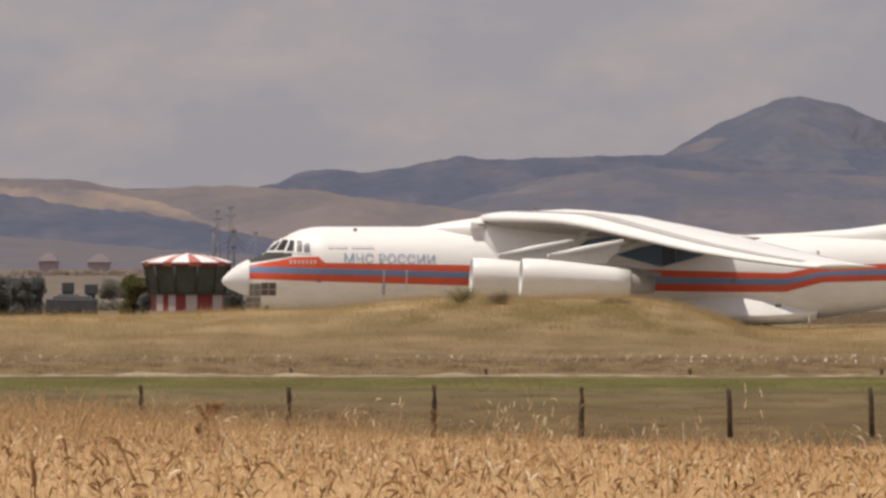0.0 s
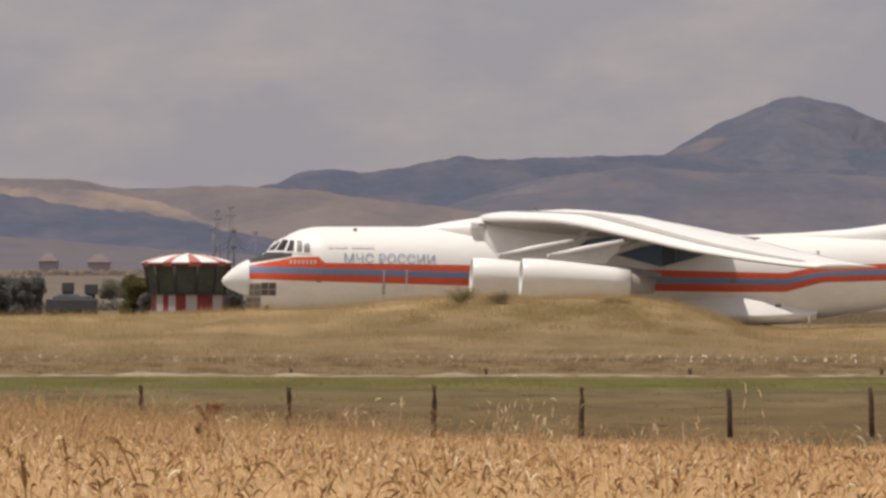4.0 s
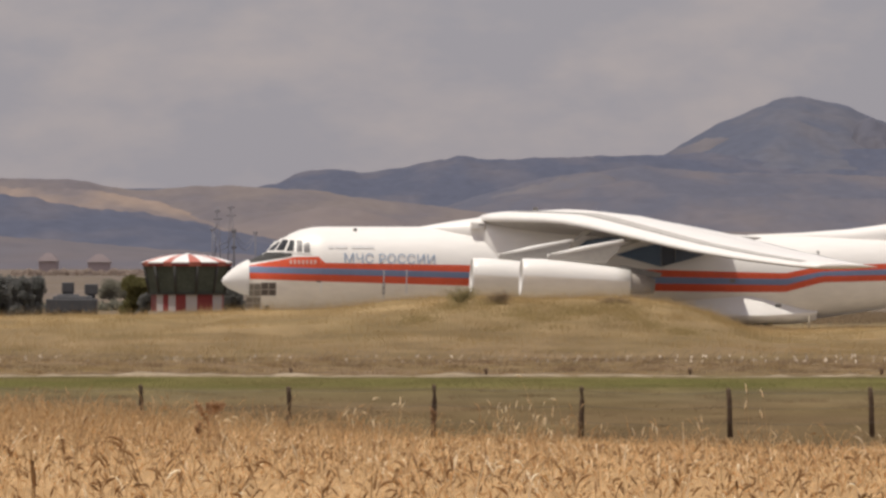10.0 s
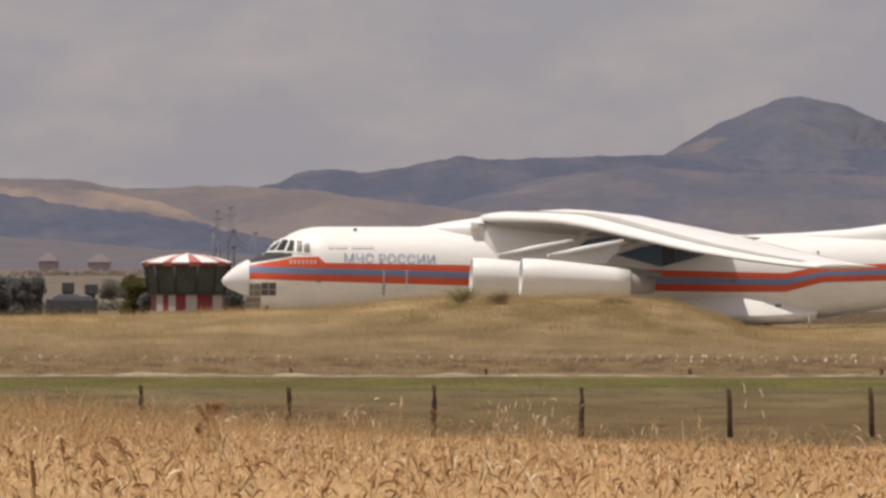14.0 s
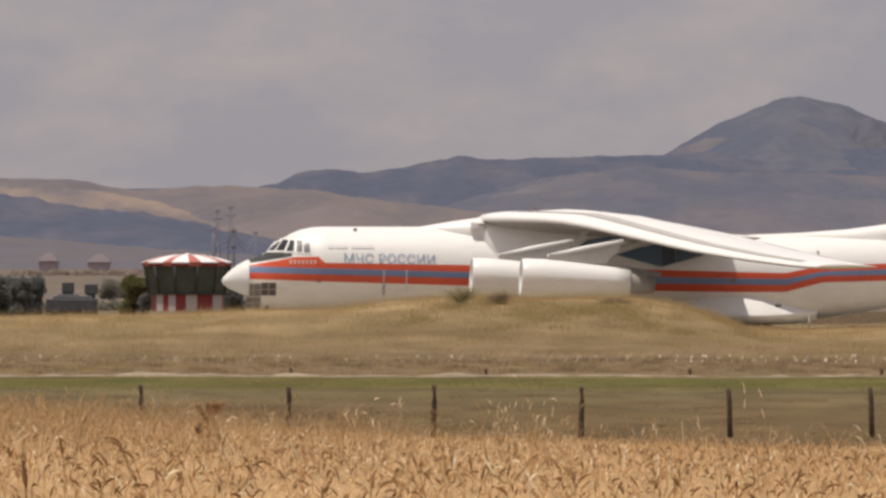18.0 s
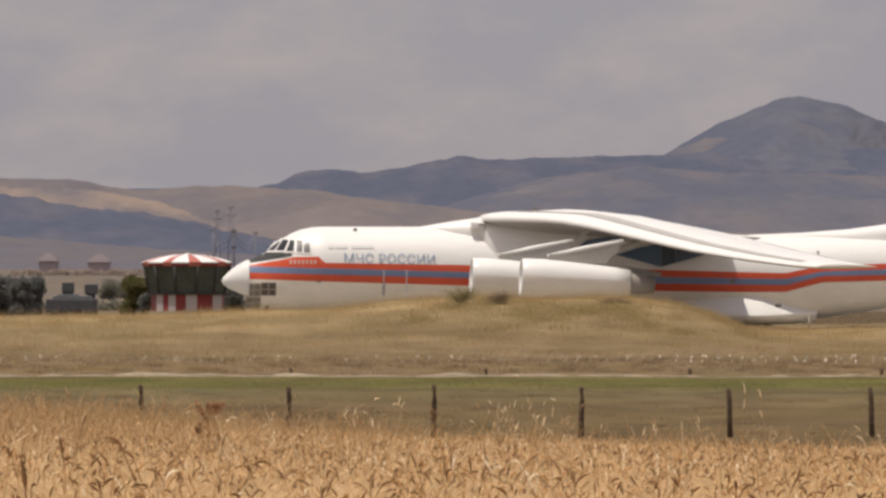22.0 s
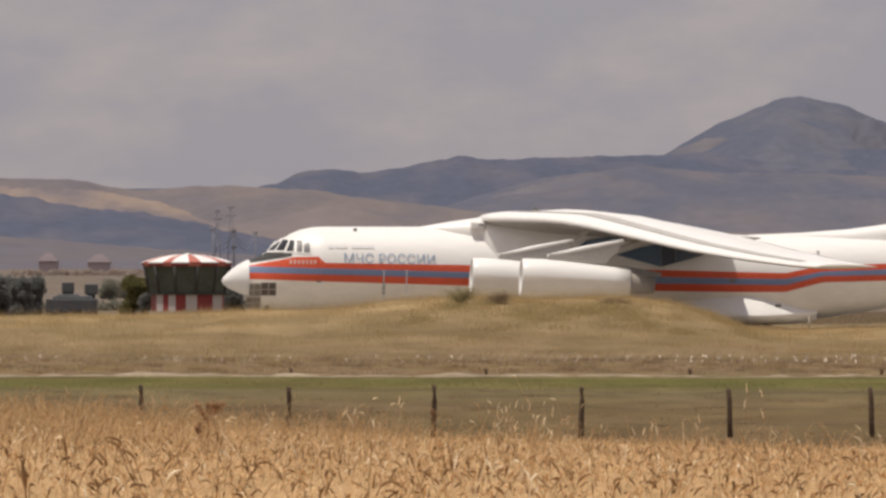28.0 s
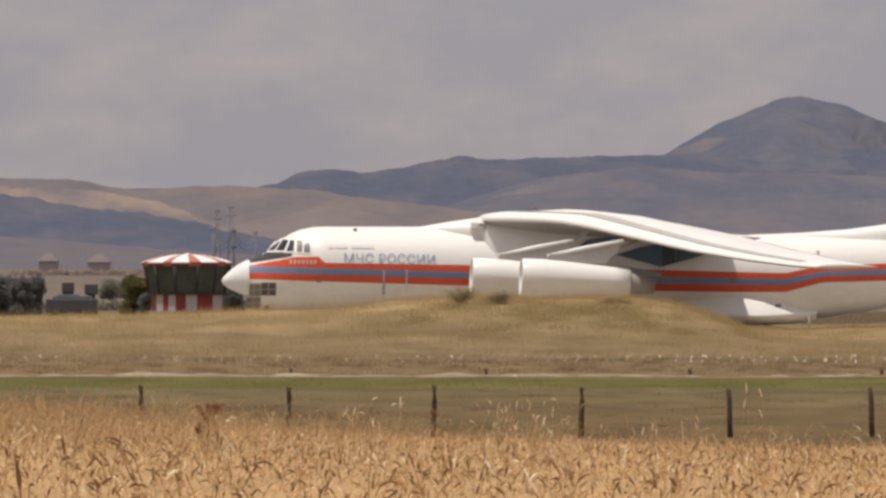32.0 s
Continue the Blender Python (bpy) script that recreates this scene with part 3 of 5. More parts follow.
    return sum(line(b + d, WZ) for d in (-1.2, -0.6, 0, 0.6, 1.2)) / 5 - 0.2


def revolve(name, prof, material, sides=32, cap=False):
    """A body turned round the x axis from (x, radius) pairs."""
    verts, faces = [], []
    for x, r in prof:
        for k in range(sides):
            t = 2 * math.pi * k / sides
            verts.append((x, r * math.cos(t), r * math.sin(t)))
    for i in range(len(prof) - 1):
        for k in range(sides):
            k2 = (k + 1) % sides
            faces.append((i * sides + k, i * sides + k2, (i + 1) * sides + k2, (i + 1) * sides + k))
    if cap:
        faces.append(tuple(range(sides - 1, -1, -1)))
        faces.append(tuple((len(prof) - 1) * sides + k for k in range(sides)))
    return mesh_from(name, verts, faces, material)


def strut(name, p, q, r, material, parent, sides=10):
    return part(name, tube_mesh(name, [p, q], [r, r], material, sides), parent)


def make_aircraft():
    nose_cut = ax(438, 0)
    stations = [nose_cut] + [nose_cut + 0.25 * k for k in range(1, 21)] + list(np.linspace(6.8, 30, 34)) + list(np.linspace(30.7, 47.6, 26))
    # the white upper hull and the grey belly meet under the stripes
    body = part("fuselage", loft("fuselage", stations, M["white_paint"], 64), plane, "white painted hull")
    dome = loft("radome", [ax(x, 0) for x in (392, 393, 394, 396, 399, 404, 411, 420, 429, 437, 439)], M["white_paint"], 40)
    for v in dome.vertices:
        f = 1.0 + 0.06 * max(0.0, min(1.0, v.co.x / nose_cut))
        v.co.y *= f
        v.co.z = 2.98 + (v.co.z - 2.98) * f
    part("radome", dome, plane, "white rounded radome")
    low_line = [(ax(x), az(y)) for x, y in ((440, 494), (560, 498), (830, 506), (1150, 515), (1300, 517), (1385, 517), (1450, 500), (1568, 497), (1760, 470))]
    b_lo = [(ax(x), az(y)) for x, y in ((440, 483), (560, 486), (830, 493), (1150, 502), (1300, 504), (1385, 505), (1450, 489), (1568, 487), (1760, 462))]
    b_up = [(ax(x), az(y)) for x, y in ((440, 472), (560, 475), (830, 482), (1150, 490), (1300, 493), (1385, 494), (1450, 481), (1568, 477), (1760, 455))]
    o_up = [(ax(x), az(y)) for x, y in ((440, 471), (470, 466), (505, 460), (520, 456), (566, 455), (572, 466), (830, 470), (1150, 478), (1300, 482), (1385, 484), (1450, 471), (1568, 467), (1760, 447))]
    a0, a1 = nose_cut + 0.02, 43.5
    belly_lo = [(a, hull(a)[0] - hull(a)[1] * 0.995) for a in np.linspace(a0, a1, 60)]
    part("belly", band("belly", M["grey_paint"], belly_lo, low_line, a0, a1, 0.012, rows=12), plane, "light grey painted belly")
    part("stripe_lower", band("stripe_lower", M["orange_paint"], low_line, b_lo, a0, a1, 0.02), plane, "orange stripe")
    part("stripe_middle", band("stripe_middle", M["blue_paint"], b_lo, b_up, a0, a1, 0.02), plane, "blue stripe")
    part("stripe_upper", band("stripe_upper", M["orange_paint"], b_up, o_up, a0, a1, 0.02), plane, "orange stripe")
    # nose deck, cockpit panes and their frames
    g0, g1 = ax(441, 0), ax(512, 0)
    deck_lo = [(ax(440, 1), az(467)), (ax(470, 1), az(462)), (ax(505, 1), az(456)), (ax(530, 1), az(450))]
    deck_up = [(a, min(hull(a)[0] + hull(a)[1] * 0.998, az(446))) for a in np.linspace(g0, g1, 20)]
    part("glare_panel", band("glare_panel", M["black_paint"], deck_lo, deck_up, g0, g1, 0.02, step=0.12), plane, "dark anti-glare panel")
    for q in (((477, 445), (487, 445), (499, 429), (492, 432)), ((490, 445), (503, 445), (512, 427), (503, 426)), ((507, 446), (519, 446), (522, 428), (515, 427)),
              ((525, 447), (534, 447), (535, 428), (526, 427)), ((537, 448), (548, 448), (547, 430), (538, 428))):
        c = [(ax(x, 1.7), az(y)) for x, y in q]
        f = part("window_frame", pane("window_frame", M["white_paint"], [(c[0][0] - 0.09, c[0][1] - 0.09), (c[1][0] + 0.09, c[1][1] - 0.09), (c[2][0] + 0.09, c[2][1] + 0.09), (c[3][0] - 0.09, c[3][1] + 0.09)], 0.03), plane)
        part("pane", pane("pane", M["side_glass_sheen" if q[0][0] > 520 else "glass"], c, 0.05), f, "cockpit side glass, reflection painted grey" if q[0][0] > 520 else "dark cockpit glass")
    # navigator's glazing in the chin: two rows on the side, three more under the radome
    for x0, x1, rows in ((439, 449, ((503, 512), (514, 523), (526, 534), (536, 544))), (451, 461, ((503, 512), (514, 523), (526, 534), (536, 544), (546, 551))), (463, 474, ((501, 511), (513, 522))), (476, 487, ((501, 511), (513, 522)))):
        for y0, y1 in rows:
            dark = x0 > 460
            f = part("window_frame", pane("window_frame", M["chin_frame"], [(ax(x0 - 1, 1.2), az(y1 + 1)), (ax(x1 + 1, 1.2), az(y1 + 1)), (ax(x1 + 1, 1.2), az(y0 - 1)), (ax(x0 - 1, 1.2), az(y0 - 1))], 0.03), plane, "dull window frame")
            part("pane", pane("pane", M["chin_dark" if dark else "chin_glass"], [(ax(x0, 1.2), az(y1)), (ax(x1, 1.2), az(y1)), (ax(x1, 1.2), az(y0)), (ax(x0, 1.2), az(y0))], 0.05), f, "brownish navigator's window")
    # lettering
    cu = bpy.data.curves.new("lettering", "FONT")
    cu.body, cu.size = "МЧС РОССИИ", 1.0
    tmp = bpy.data.objects.new("lettering", cu)
    scene.collection.objects.link(tmp)
    bpy.context.view_layer.update()
    me = bpy.data.meshes.new_from_object(tmp.evaluated_get(bpy.context.evaluated_depsgraph_get()))
    bpy.data.objects.remove(tmp)
    xs, ys = [v.co.x for v in me.vertices], [v.co.y for v in me.vertices]
    for v in me.vertices:
        u, t = (v.co.x - min(xs)) / (max(xs) - min(xs)), (v.co.y - min(ys)) / (max(ys) - min(ys))
        v.co = skin(ax(609) + u * (768 - 609) / ALONG, az(466 + 2.5 * u) + t * 0.55 + 0.02 * 0, 0.045)
    me.materials.clear()
    me.materials.append(M["letter_blue"])
    bm = bmesh.new()
    bm.from_mesh(me)
    left = set(bm.faces)
    while left:
        seed = next(iter(sorted(left, key=lambda f: f.index)))
        isle, todo = {seed}, [seed]
        while todo:
            for e in todo.pop().edges:
                for f in e.link_faces:
                    if f not in isle:
                        isle.add(f)
                        todo.append(f)
        left -= isle
        vs = sorted({v for f in isle for v in f.verts}, key=lambda v: v.index)
        num = {v: i for i, v in enumerate(vs)}
        part("letter", mesh_from("letter", [v.co for v in vs], [tuple(num[v] for v in f.verts) for f in sorted(isle, key=lambda f: f.index)], M["letter_blue"], False), plane, "faded blue painted letter")
    bm.free()
    for x, w in ((581, 10), (593, 22), (622, 40)):
        part("small_writing", pane("small_writing", M["faint_grey"], [(ax(x), az(441)), (ax(x + w), az(441)), (ax(x + w), az(436)), (ax(x), az(436))], 0.03), plane, "small unreadable line of writing")
    for k in range(7):
        x = 513 + 7 * k
        part("number_bar", pane("number_bar", M["worn_white"], [(ax(x, 2), az(468)), (ax(x + 4, 2), az(468)), (ax(x + 4, 2), az(461)), (ax(x, 2), az(461))], 0.04, 2), plane, "worn white bar of a painted number")
    # painted blue emblem on the side under the wing
    part("emblem", pane("emblem", M["deep_blue"], [(ax(1085), az(452)), (ax(1165), az(473)), (ax(1165), az(432)), (ax(1125), az(440))], 0.03, 8, -2.44), plane, "deep blue painted emblem")
    part("emblem", pane("emblem", M["navy"], [(ax(1165.5), az(473)), (ax(1190), az(466.3)), (ax(1190), az(433)), (ax(1165.5), az(432))], 0.03, 8, -2.44), plane, "navy painted emblem")
    part("emblem", pane("emblem", M["mid_blue"], [(ax(1190.5), az(466.2)), (ax(1250), az(450)), (ax(1215), az(434)), (ax(1190.5), az(433))], 0.03, 8, -2.44), plane, "blue painted emblem")
    part("emblem", pane("emblem", M["deep_blue"], [(ax(1000), az(453)), (ax(1092), az(441)), (ax(1106), az(417)), (ax(1035), az(427))], 0.03, 8, -2.44), plane, "deep blue painted emblem")
    # doors and hatches: thin raised outlines, vents, aerials
    for x, y0, y1 in ((677, 478, 530), (717, 478, 520)):
        part("door_seam", pane("door_seam", M["faded_grey"], [(ax(x), az(y1)), (ax(x + 2), az(y1)), (ax(x + 2), az(y0)), (ax(x), az(y0))], 0.03, 6), plane)
    for x, y, w, h in ((600, 543, 6, 6), (1286, 494, 10, 7), (676, 500, 4, 20), (474, 540, 6, 8), (560, 497, 8, 3), (1442, 445, 4, 5), (905, 413, 4, 5), (925, 410, 7, 4)):
        part("vent", pane("vent", M["dark_metal"], [(ax(x), az(y + h)), (ax(x + w), az(y + h)), (ax(x + w), az(y)), (ax(x), az(y))], 0.03, 2), plane, "dark vent")
    p = skin(ax(627, 1), az(409))
    part("aerial", (box_bm(p.x - 0.1, p.x + 0.1, p.y - 0.1, p.y + 0.1, az(413), az(405), 0.03), M["dark_metal"]), plane, "small dark blade aerial")
    # fairing over the wing's centre
    ftab = [(ax(x, 0), az(y)) for x, y in ((735, 403), (800, 392), (850, 385), (900, 379), (960, 373), (1000, 371), (1040, 373), (1130, 383), (1200, 398), (1260, 411), (1320, 422))]
    verts, faces, n = [], [], 28
    fs = np.linspace(ftab[0][0], ftab[-1][0], 44)
    for a in fs:
        c, h, w = hull(a)
        t = line(a, ftab)
        wide = line(a, [(fs[0], 0.3), (13.0, 1.15), (14.5, 1.5), (15.2, 2.2), (16.0, 2.4), (24, 2.4), (27, 1.6), (fs[-1], 0.3)])
        base = c + h * math.sqrt(max(0, 1 - (min(wide, 2.35) / w) ** 2)) - 0.25
        for k in range(n + 1):
            q = math.pi * k / n
            cs, sn = math.cos(q), math.sin(q)
            verts.append((a, wide * math.copysign(abs(cs) ** 0.75, cs), base + (t - base) * sn ** 0.6))
    for i in range(len(fs) - 1):
        for k in range(n):
            q = i * (n + 1) + k
            faces.append((q, q + 1, q + n + 2, q + n + 1))
    part("wing_fairing", mesh_from("wing_fairing", verts, faces, M["white_paint"]), plane, "white wing centre fairing")
    bm = box_bm(ax(832), ax(857), -1.78, -1.1, az(408), az(393), 0.12)
    part("air_scoop", (bm, M["white_paint"]), plane, "white air scoop")
    bm = box_bm(ax(846), ax(855), -1.81, -1.5, az(400), az(397), 0.02)
    part("scoop_mouth", (bm, M["dark_metal"]), plane)
    # wings, engines, pylons, flap track fairings
    for sgn in (1, -1):
        wv, wf = wing(sgn)
        w = part("wing", mesh_from("wing", wv, wf, M["white_paint"]), plane, "white drooping swept wing")
        # grey underside, a skin just below the wing's own, darkened further for shade
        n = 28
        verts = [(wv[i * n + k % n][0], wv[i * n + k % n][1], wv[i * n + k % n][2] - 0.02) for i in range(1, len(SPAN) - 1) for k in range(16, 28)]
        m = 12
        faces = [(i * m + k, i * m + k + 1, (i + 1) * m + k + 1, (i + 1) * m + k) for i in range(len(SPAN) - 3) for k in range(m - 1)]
        part("wing_underside", mesh_from("wing_underside", verts, faces, M["wing_shade_grey"]), w, "grey painted wing underside, darkened for shade")
        # slat along the nose and gaps of slat and flap as proud strips
        for f0, f1, m, name, lab in ((0.11, 0.21, "seam_grey", "slat_gap", "pale grey slat joint"), (0.62, 0.63, "faded_grey", "flap_gap", "pale grey flap joint")):
            verts, faces = [], []
            for b in SPAN[2:-2]:
                c0, c1 = line(b, LE), line(b, TE)
                zz = sum(line(b + d, WZ) for d in (-1.2, -0.6, 0, 0.6, 1.2)) / 5
                th = line(b, [(0, 0.095), (2.5, 0.095), (7, 0.12), (25, 0.10)])
                tw = line(b, TWIST)
                for f in (f0, f1):
                    y = 5 * th * (0.2969 * math.sqrt(f) - 0.126 * f - 0.3516 * f * f + 0.2843 * f ** 3 - 0.1036 * f ** 4) * (c1 - c0) * 1.15
                    verts.append((c0 + f * (c1 - c0), -sgn * b, zz + y - f * (c1 - c0) * tw * 0.6 + 0.03))
            for i in range(len(verts) // 2 - 1):
                faces.append((2 * i, 2 * i + 1, 2 * i + 3, 2 * i + 2))
            part(name, mesh_from(name, verts, faces, M[m]), w, lab)
        # wing root underside
        for b, px_front, zc in ((6.35, 831, 3.06), (10.6, 916, 3.02)):
            a = ax(px_front, b)
            prof = [(0.9, 0.55), (0.5, 0.80), (0.12, 0.93), (0.0, 0.985), (0.05, 1.03), (0.3, 1.07), (1.2, 1.085), (2.2, 1.05), (3.2, 0.99), (4.2, 0.92), (5.2, 0.84), (6.1, 0.74), (6.1, 0.66)]
            eng = part("engine", revolve("engine", prof, M["white_paint"]), plane, "white engine nacelle", pose(a, -sgn * b, zc, 0, 3.0, 0))
            # lower half gets the belly grey to paint in its unlit side
            shell = [(0.06, 1.045), (0.3, 1.085), (1.2, 1.10), (2.2, 1.065), (3.2, 1.005), (4.2, 0.935), (5.2, 0.855), (6.05, 0.755)]
            verts = [(x, r * math.cos(t), r * math.sin(t)) for x, r in shell for t in [math.pi * (1.0 - 0.03 + 1.06 * k / 20) for k in range(21)]]
            faces = [(i * 21 + k, i * 21 + k + 1, (i + 1) * 21 + k + 1, (i + 1) * 21 + k) for i in range(len(shell) - 1) for k in range(20)]
            part("lower_cowl", mesh_from("lower_cowl", verts, faces, M["grey_paint"]), eng, "lower cowling, greyed as the unlit half")
            part("nozzle", revolve("nozzle", [(-0.3, 0.60), (0.1, 0.60), (0.7, 0.54), (1.55, 0.40), (1.55, 0.34), (0.8, 0.28)], M["nozzle_metal"]), eng, "grey metal exhaust nozzle", pose(5.95, 0, 0, 0, 4, 0))
            # pylon tail made dark to stand for the wing's shadow on it
            verts = [(x, -sgn * b + y, z) for y in (-0.13, 0.13) for x, z in ((a + 5.5, zc + 0.62), (a + 6.0, zc + 0.60), (a + 7.9, zc + 0.24), (a + 7.8, zc - 0.02), (a + 6.7, zc + 0.0), (a + 5.9, zc + 0.25))]
            part("pylon_tail", mesh_from("pylon_tail", verts, [tuple(range(6)), tuple(range(11, 5, -1))] + [(i, (i + 1) % 6, 6 + (i + 1) % 6, 6 + i) for i in range(6)], M["dark_metal"], False), plane, "tail of the engine pylon, darkened for wing shadow")
            part("intake_lip", revolve("intake_lip", [(0.14, 0.94), (0.0, 0.995), (-0.015, 1.01), (0.05, 1.04), (0.14, 1.06)], M["white_paint"]), eng, "white intake lip")
            part("fan", revolve("fan", [(0.88, 0.56), (0.89, 0.2), (0.6, 0.02)], M["dark_metal"], cap=True), eng, "dark engine fan")
            bm = bmesh.new()
            part("strake", (box_bm(2.2, 2.32, -0.1, 0.1, -1.18, -0.98, 0.03, bm), M["white_paint"]), eng)
            # pylon: a thin swept plate up to the wing, its grey standing for shade
            tz = line(b, WZ)
            outline = [(a + 1.5, zc + 1.0), (a + 1.6, zc + 1.27), (a + 5.75, zc + 2.06), (a + 5.45, zc + 1.5), (a + 4.85, zc + 0.9), (a + 4.7, zc + 0.75)]
            verts = [(x, -sgn * b - 0.11, z) for x, z in outline] + [(x, -sgn * b + 0.11, z) for x, z in outline]
            k = len(outline)
            faces = [tuple(range(k)), tuple(range(2 * k - 1, k - 1, -1))] + [(i, (i + 1) % k, k + (i + 1) % k, k + i) for i in range(k)]
            part("pylon", mesh_from("pylon", verts, faces, M["wing_shade_grey"], False), plane, "engine pylon, greyed for its shaded side")
            s0 = line(b, LE) + 0.15
            verts = [(x, -sgn * b + y, z) for y in (-0.1, 0.1) for x, z in ((a + 5.2, zc + 1.55), (a + 5.7, zc + 1.9), (s0 + 2.0, under(0, b) + 0.1), (s0 + 1.2, under(0, b) + 0.1))]
            part("pylon_strut", mesh_from("pylon_strut", verts, [(0, 1, 2, 3), (7, 6, 5, 4), (0, 4, 5, 1), (1, 5, 6, 2), (2, 6, 7, 3), (3, 7, 4, 0)], M["wing_shade_grey"], False), plane, "grey strut between pylon and wing")
            # white cap stands for the sunlit top edge of the pylon
            part("pylon_cap", tube_mesh("pylon_cap", [(a + 1.5, -sgn * b, zc + 1.17), (a + 3.5, -sgn * b, zc + 1.6), (a + 5.8, -sgn * b, zc + 2.02)], [0.11, 0.14, 0.13], M["white_paint"], 12), plane, "sunlit rounded pylon top")
        for b in (9.0, 13.0, 17.0):
            a = line(b, TE) - 1.9
            part("flap_track", revolve("flap_track", [(0, 0.02), (0.4, 0.14), (1.2, 0.2), (2.2, 0.13), (2.8, 0.02)], M["white_paint"], 10), plane, "", Matrix.Translation((a, -sgn * b, under(0, b) - 0.25)))
        # landing gear bulge: sloping white upper face, upright side greyed for its shade
        verts, faces, ring = [], [], 9
        stations = np.linspace(ax(1190, 2.8), ax(1446, 2.8), 48)
        for a in stations:
            u = (a - stations[0]) / (stations[-1] - stations[0])
            f = math.sin(math.pi * min(1, max(0, u))) ** 0.5
            shelf = line(a, [(ax(1200, 3), 0.02), (ax(1270, 3), 0.40), (ax(1315, 3), 0.74), (ax(1345, 3), 0.70), (ax(1400, 3), 0.30), (ax(1422, 3), 0.02)])
            top, mid = line(a, [(ax(1200, 3), az(534)), (ax(1315, 3), az(524)), (ax(1345, 3), az(528)), (ax(1415, 3), az(546)), (ax(1440, 3), az(550))]), line(a, [(ax(1200, 3), az(556)), (ax(1325, 3), az(559)), (ax(1350, 3), az(559)), (ax(1418, 3), az(555))])
            c, h, w = hull(a)
            low = (c - h) * (1 - f) + az(575) * f
            rim, inn = 1.45 + 0.75 * f + shelf, -skin(a, top).y + 0.02
            for y, z in ((inn - 0.4, top + 0.05), (inn, top), (rim - 0.03, mid + 0.03), (rim, mid - 0.02), (rim - 0.08 - 0.2 * shelf, az(566) * f + (1 - f) * mid), (rim - 0.35 - 0.4 * shelf, low + 0.14), (1.3, low), (0.8, low + 0.02), (0.4, low + 0.4)):
                verts.append((a, -sgn * y, z))
        for i in range(len(stations) - 1):
            for k in range(ring - 1):
                q = (i * ring + k, i * ring + k + 1, (i + 1) * ring + k + 1, (i + 1) * ring + k)
                faces.append(q if sgn > 0 else q[::-1])
        front = ax(1225, 3)
        for white, name, m, lab in ((True, "gear_fairing", "white_paint", "white sunlit top of the landing gear fairing"), (False, "gear_fairing_side", "grey_paint", "landing gear fairing side, greyed for shade")):
            part(name, mesh_from(name, verts, [f for n, f in enumerate(faces) if (n % 8 < 2 and stations[n // 8] > front) == white], M[m]), plane, lab)
        part("vent", (box_bm(ax(1367, 3.3), ax(1378, 3.3), -sgn * 2.85 - 0.15, -sgn * 2.85 + 0.15, az(544), az(537), 0.06), M["dark_metal"]), plane, "small dark vent")
        for a in (ax(1190, 3), ax(1240, 3), ax(1310, 3), ax(1350, 3)):
            whl = part("wheel", revolve("wheel", [(-0.2, 0.3), (-0.22, 0.5), (-0.16, 0.62), (0, 0.65), (0.16, 0.62), (0.22, 0.5), (0.2, 0.3)], M["rubber"], 24, cap=True), plane, "black tyre", pose(a, -sgn * 1.6, 0.66, 0, 0, 90))
            part("rim", revolve("rim", [(-0.23, 0.05), (-0.235, 0.29), (0.235, 0.29), (0.23, 0.05)], M["steel"], 16, cap=True), whl, "steel wheel rim")
    for y in (-0.55, -0.2, 0.2, 0.55):
        whl = part("wheel", revolve("wheel", [(-0.14, 0.25), (-0.15, 0.45), (0, 0.55), (0.15, 0.45), (0.14, 0.25)], M["rubber"], 20, cap=True), plane, "black nose wheel tyre", pose(ax(478, 0), y, 0.56, 0, 0, 90))
    strut("nose_leg", (ax(478, 0), 0, 0.5), (ax(486, 0), 0, 1.4), 0.12, M["steel"], plane)
    # fin fillet, fin and tailplane
    verts, faces = [], []
    fin = [(ax(1320, 0), 5.35, 5.45, 0.05), (ax(1420, 0), 5.35, az(412), 0.25), (ax(1500, 0), 5.3, az(406), 0.45), (ax(1568, 0), 5.3, az(397), 0.5), (ax(1640, 0), 5.2, az(380), 0.5)]
    for a, z0, z1, w in fin:
        for k in range(9):
            q = math.pi * k / 8
            verts.append((a, w * 1.6 * math.cos(q), z0 - 0.5 + (z1 - z0 + 0.5) * math.sin(q) ** 0.7))
    for i in range(len(fin) - 1):
        for k in range(8):
            q = i * 9 + k
            faces.append((q, q + 1, q + 10, q + 9))
    part("fin_fillet", mesh_from("fin_fillet", verts, faces, M["white_paint"]), plane, "white fin root fillet")
    for pts, name in ((((38.5, 5.6), (44.5, 13.6), (48.6, 13.6), (46.2, 5.0)), "fin"),):
        verts = [(x, -0.22, z) for x, z in pts] + [(x, 0.22, z) for x, z in pts]
        part(name, mesh_from(name, verts, [(0, 1, 2, 3), (7, 6, 5, 4), (0, 4, 5, 1), (1, 5, 6, 2), (2, 6, 7, 3), (3, 7, 4, 0)], M["white_paint"], False), plane, "white tail fin")
    for sgn in (1, -1):
        pts = [(44.4, 0), (48.2, 8.6), (50.2, 8.6), (49.0, 0)]
        verts = [(x, sgn * y, 13.45) for x, y in pts] + [(x, sgn * y, 13.75) for x, y in pts]
        part("tailplane", mesh_from("tailplane", verts, [(0, 1, 2, 3), (7, 6, 5, 4), (0, 4, 5, 1), (1, 5, 6, 2), (2, 6, 7, 3), (3, 7, 4, 0)], M["white_paint"], False), plane, "white tailplane")
    # anti-collision beacon: a red-lensed lamp that turns, bright on one side
    bz = line(ax(945, 0), ftab)
    part("beacon_base", revolve("beacon_base", [(-0.08, 0.16), (0.06, 0.13), (0.08, 0.02)], M["dark_metal"], 16, cap=True), plane, "dark beacon base", pose(ax(945, 0), 0, bz - 0.08, 0, -90, 0))
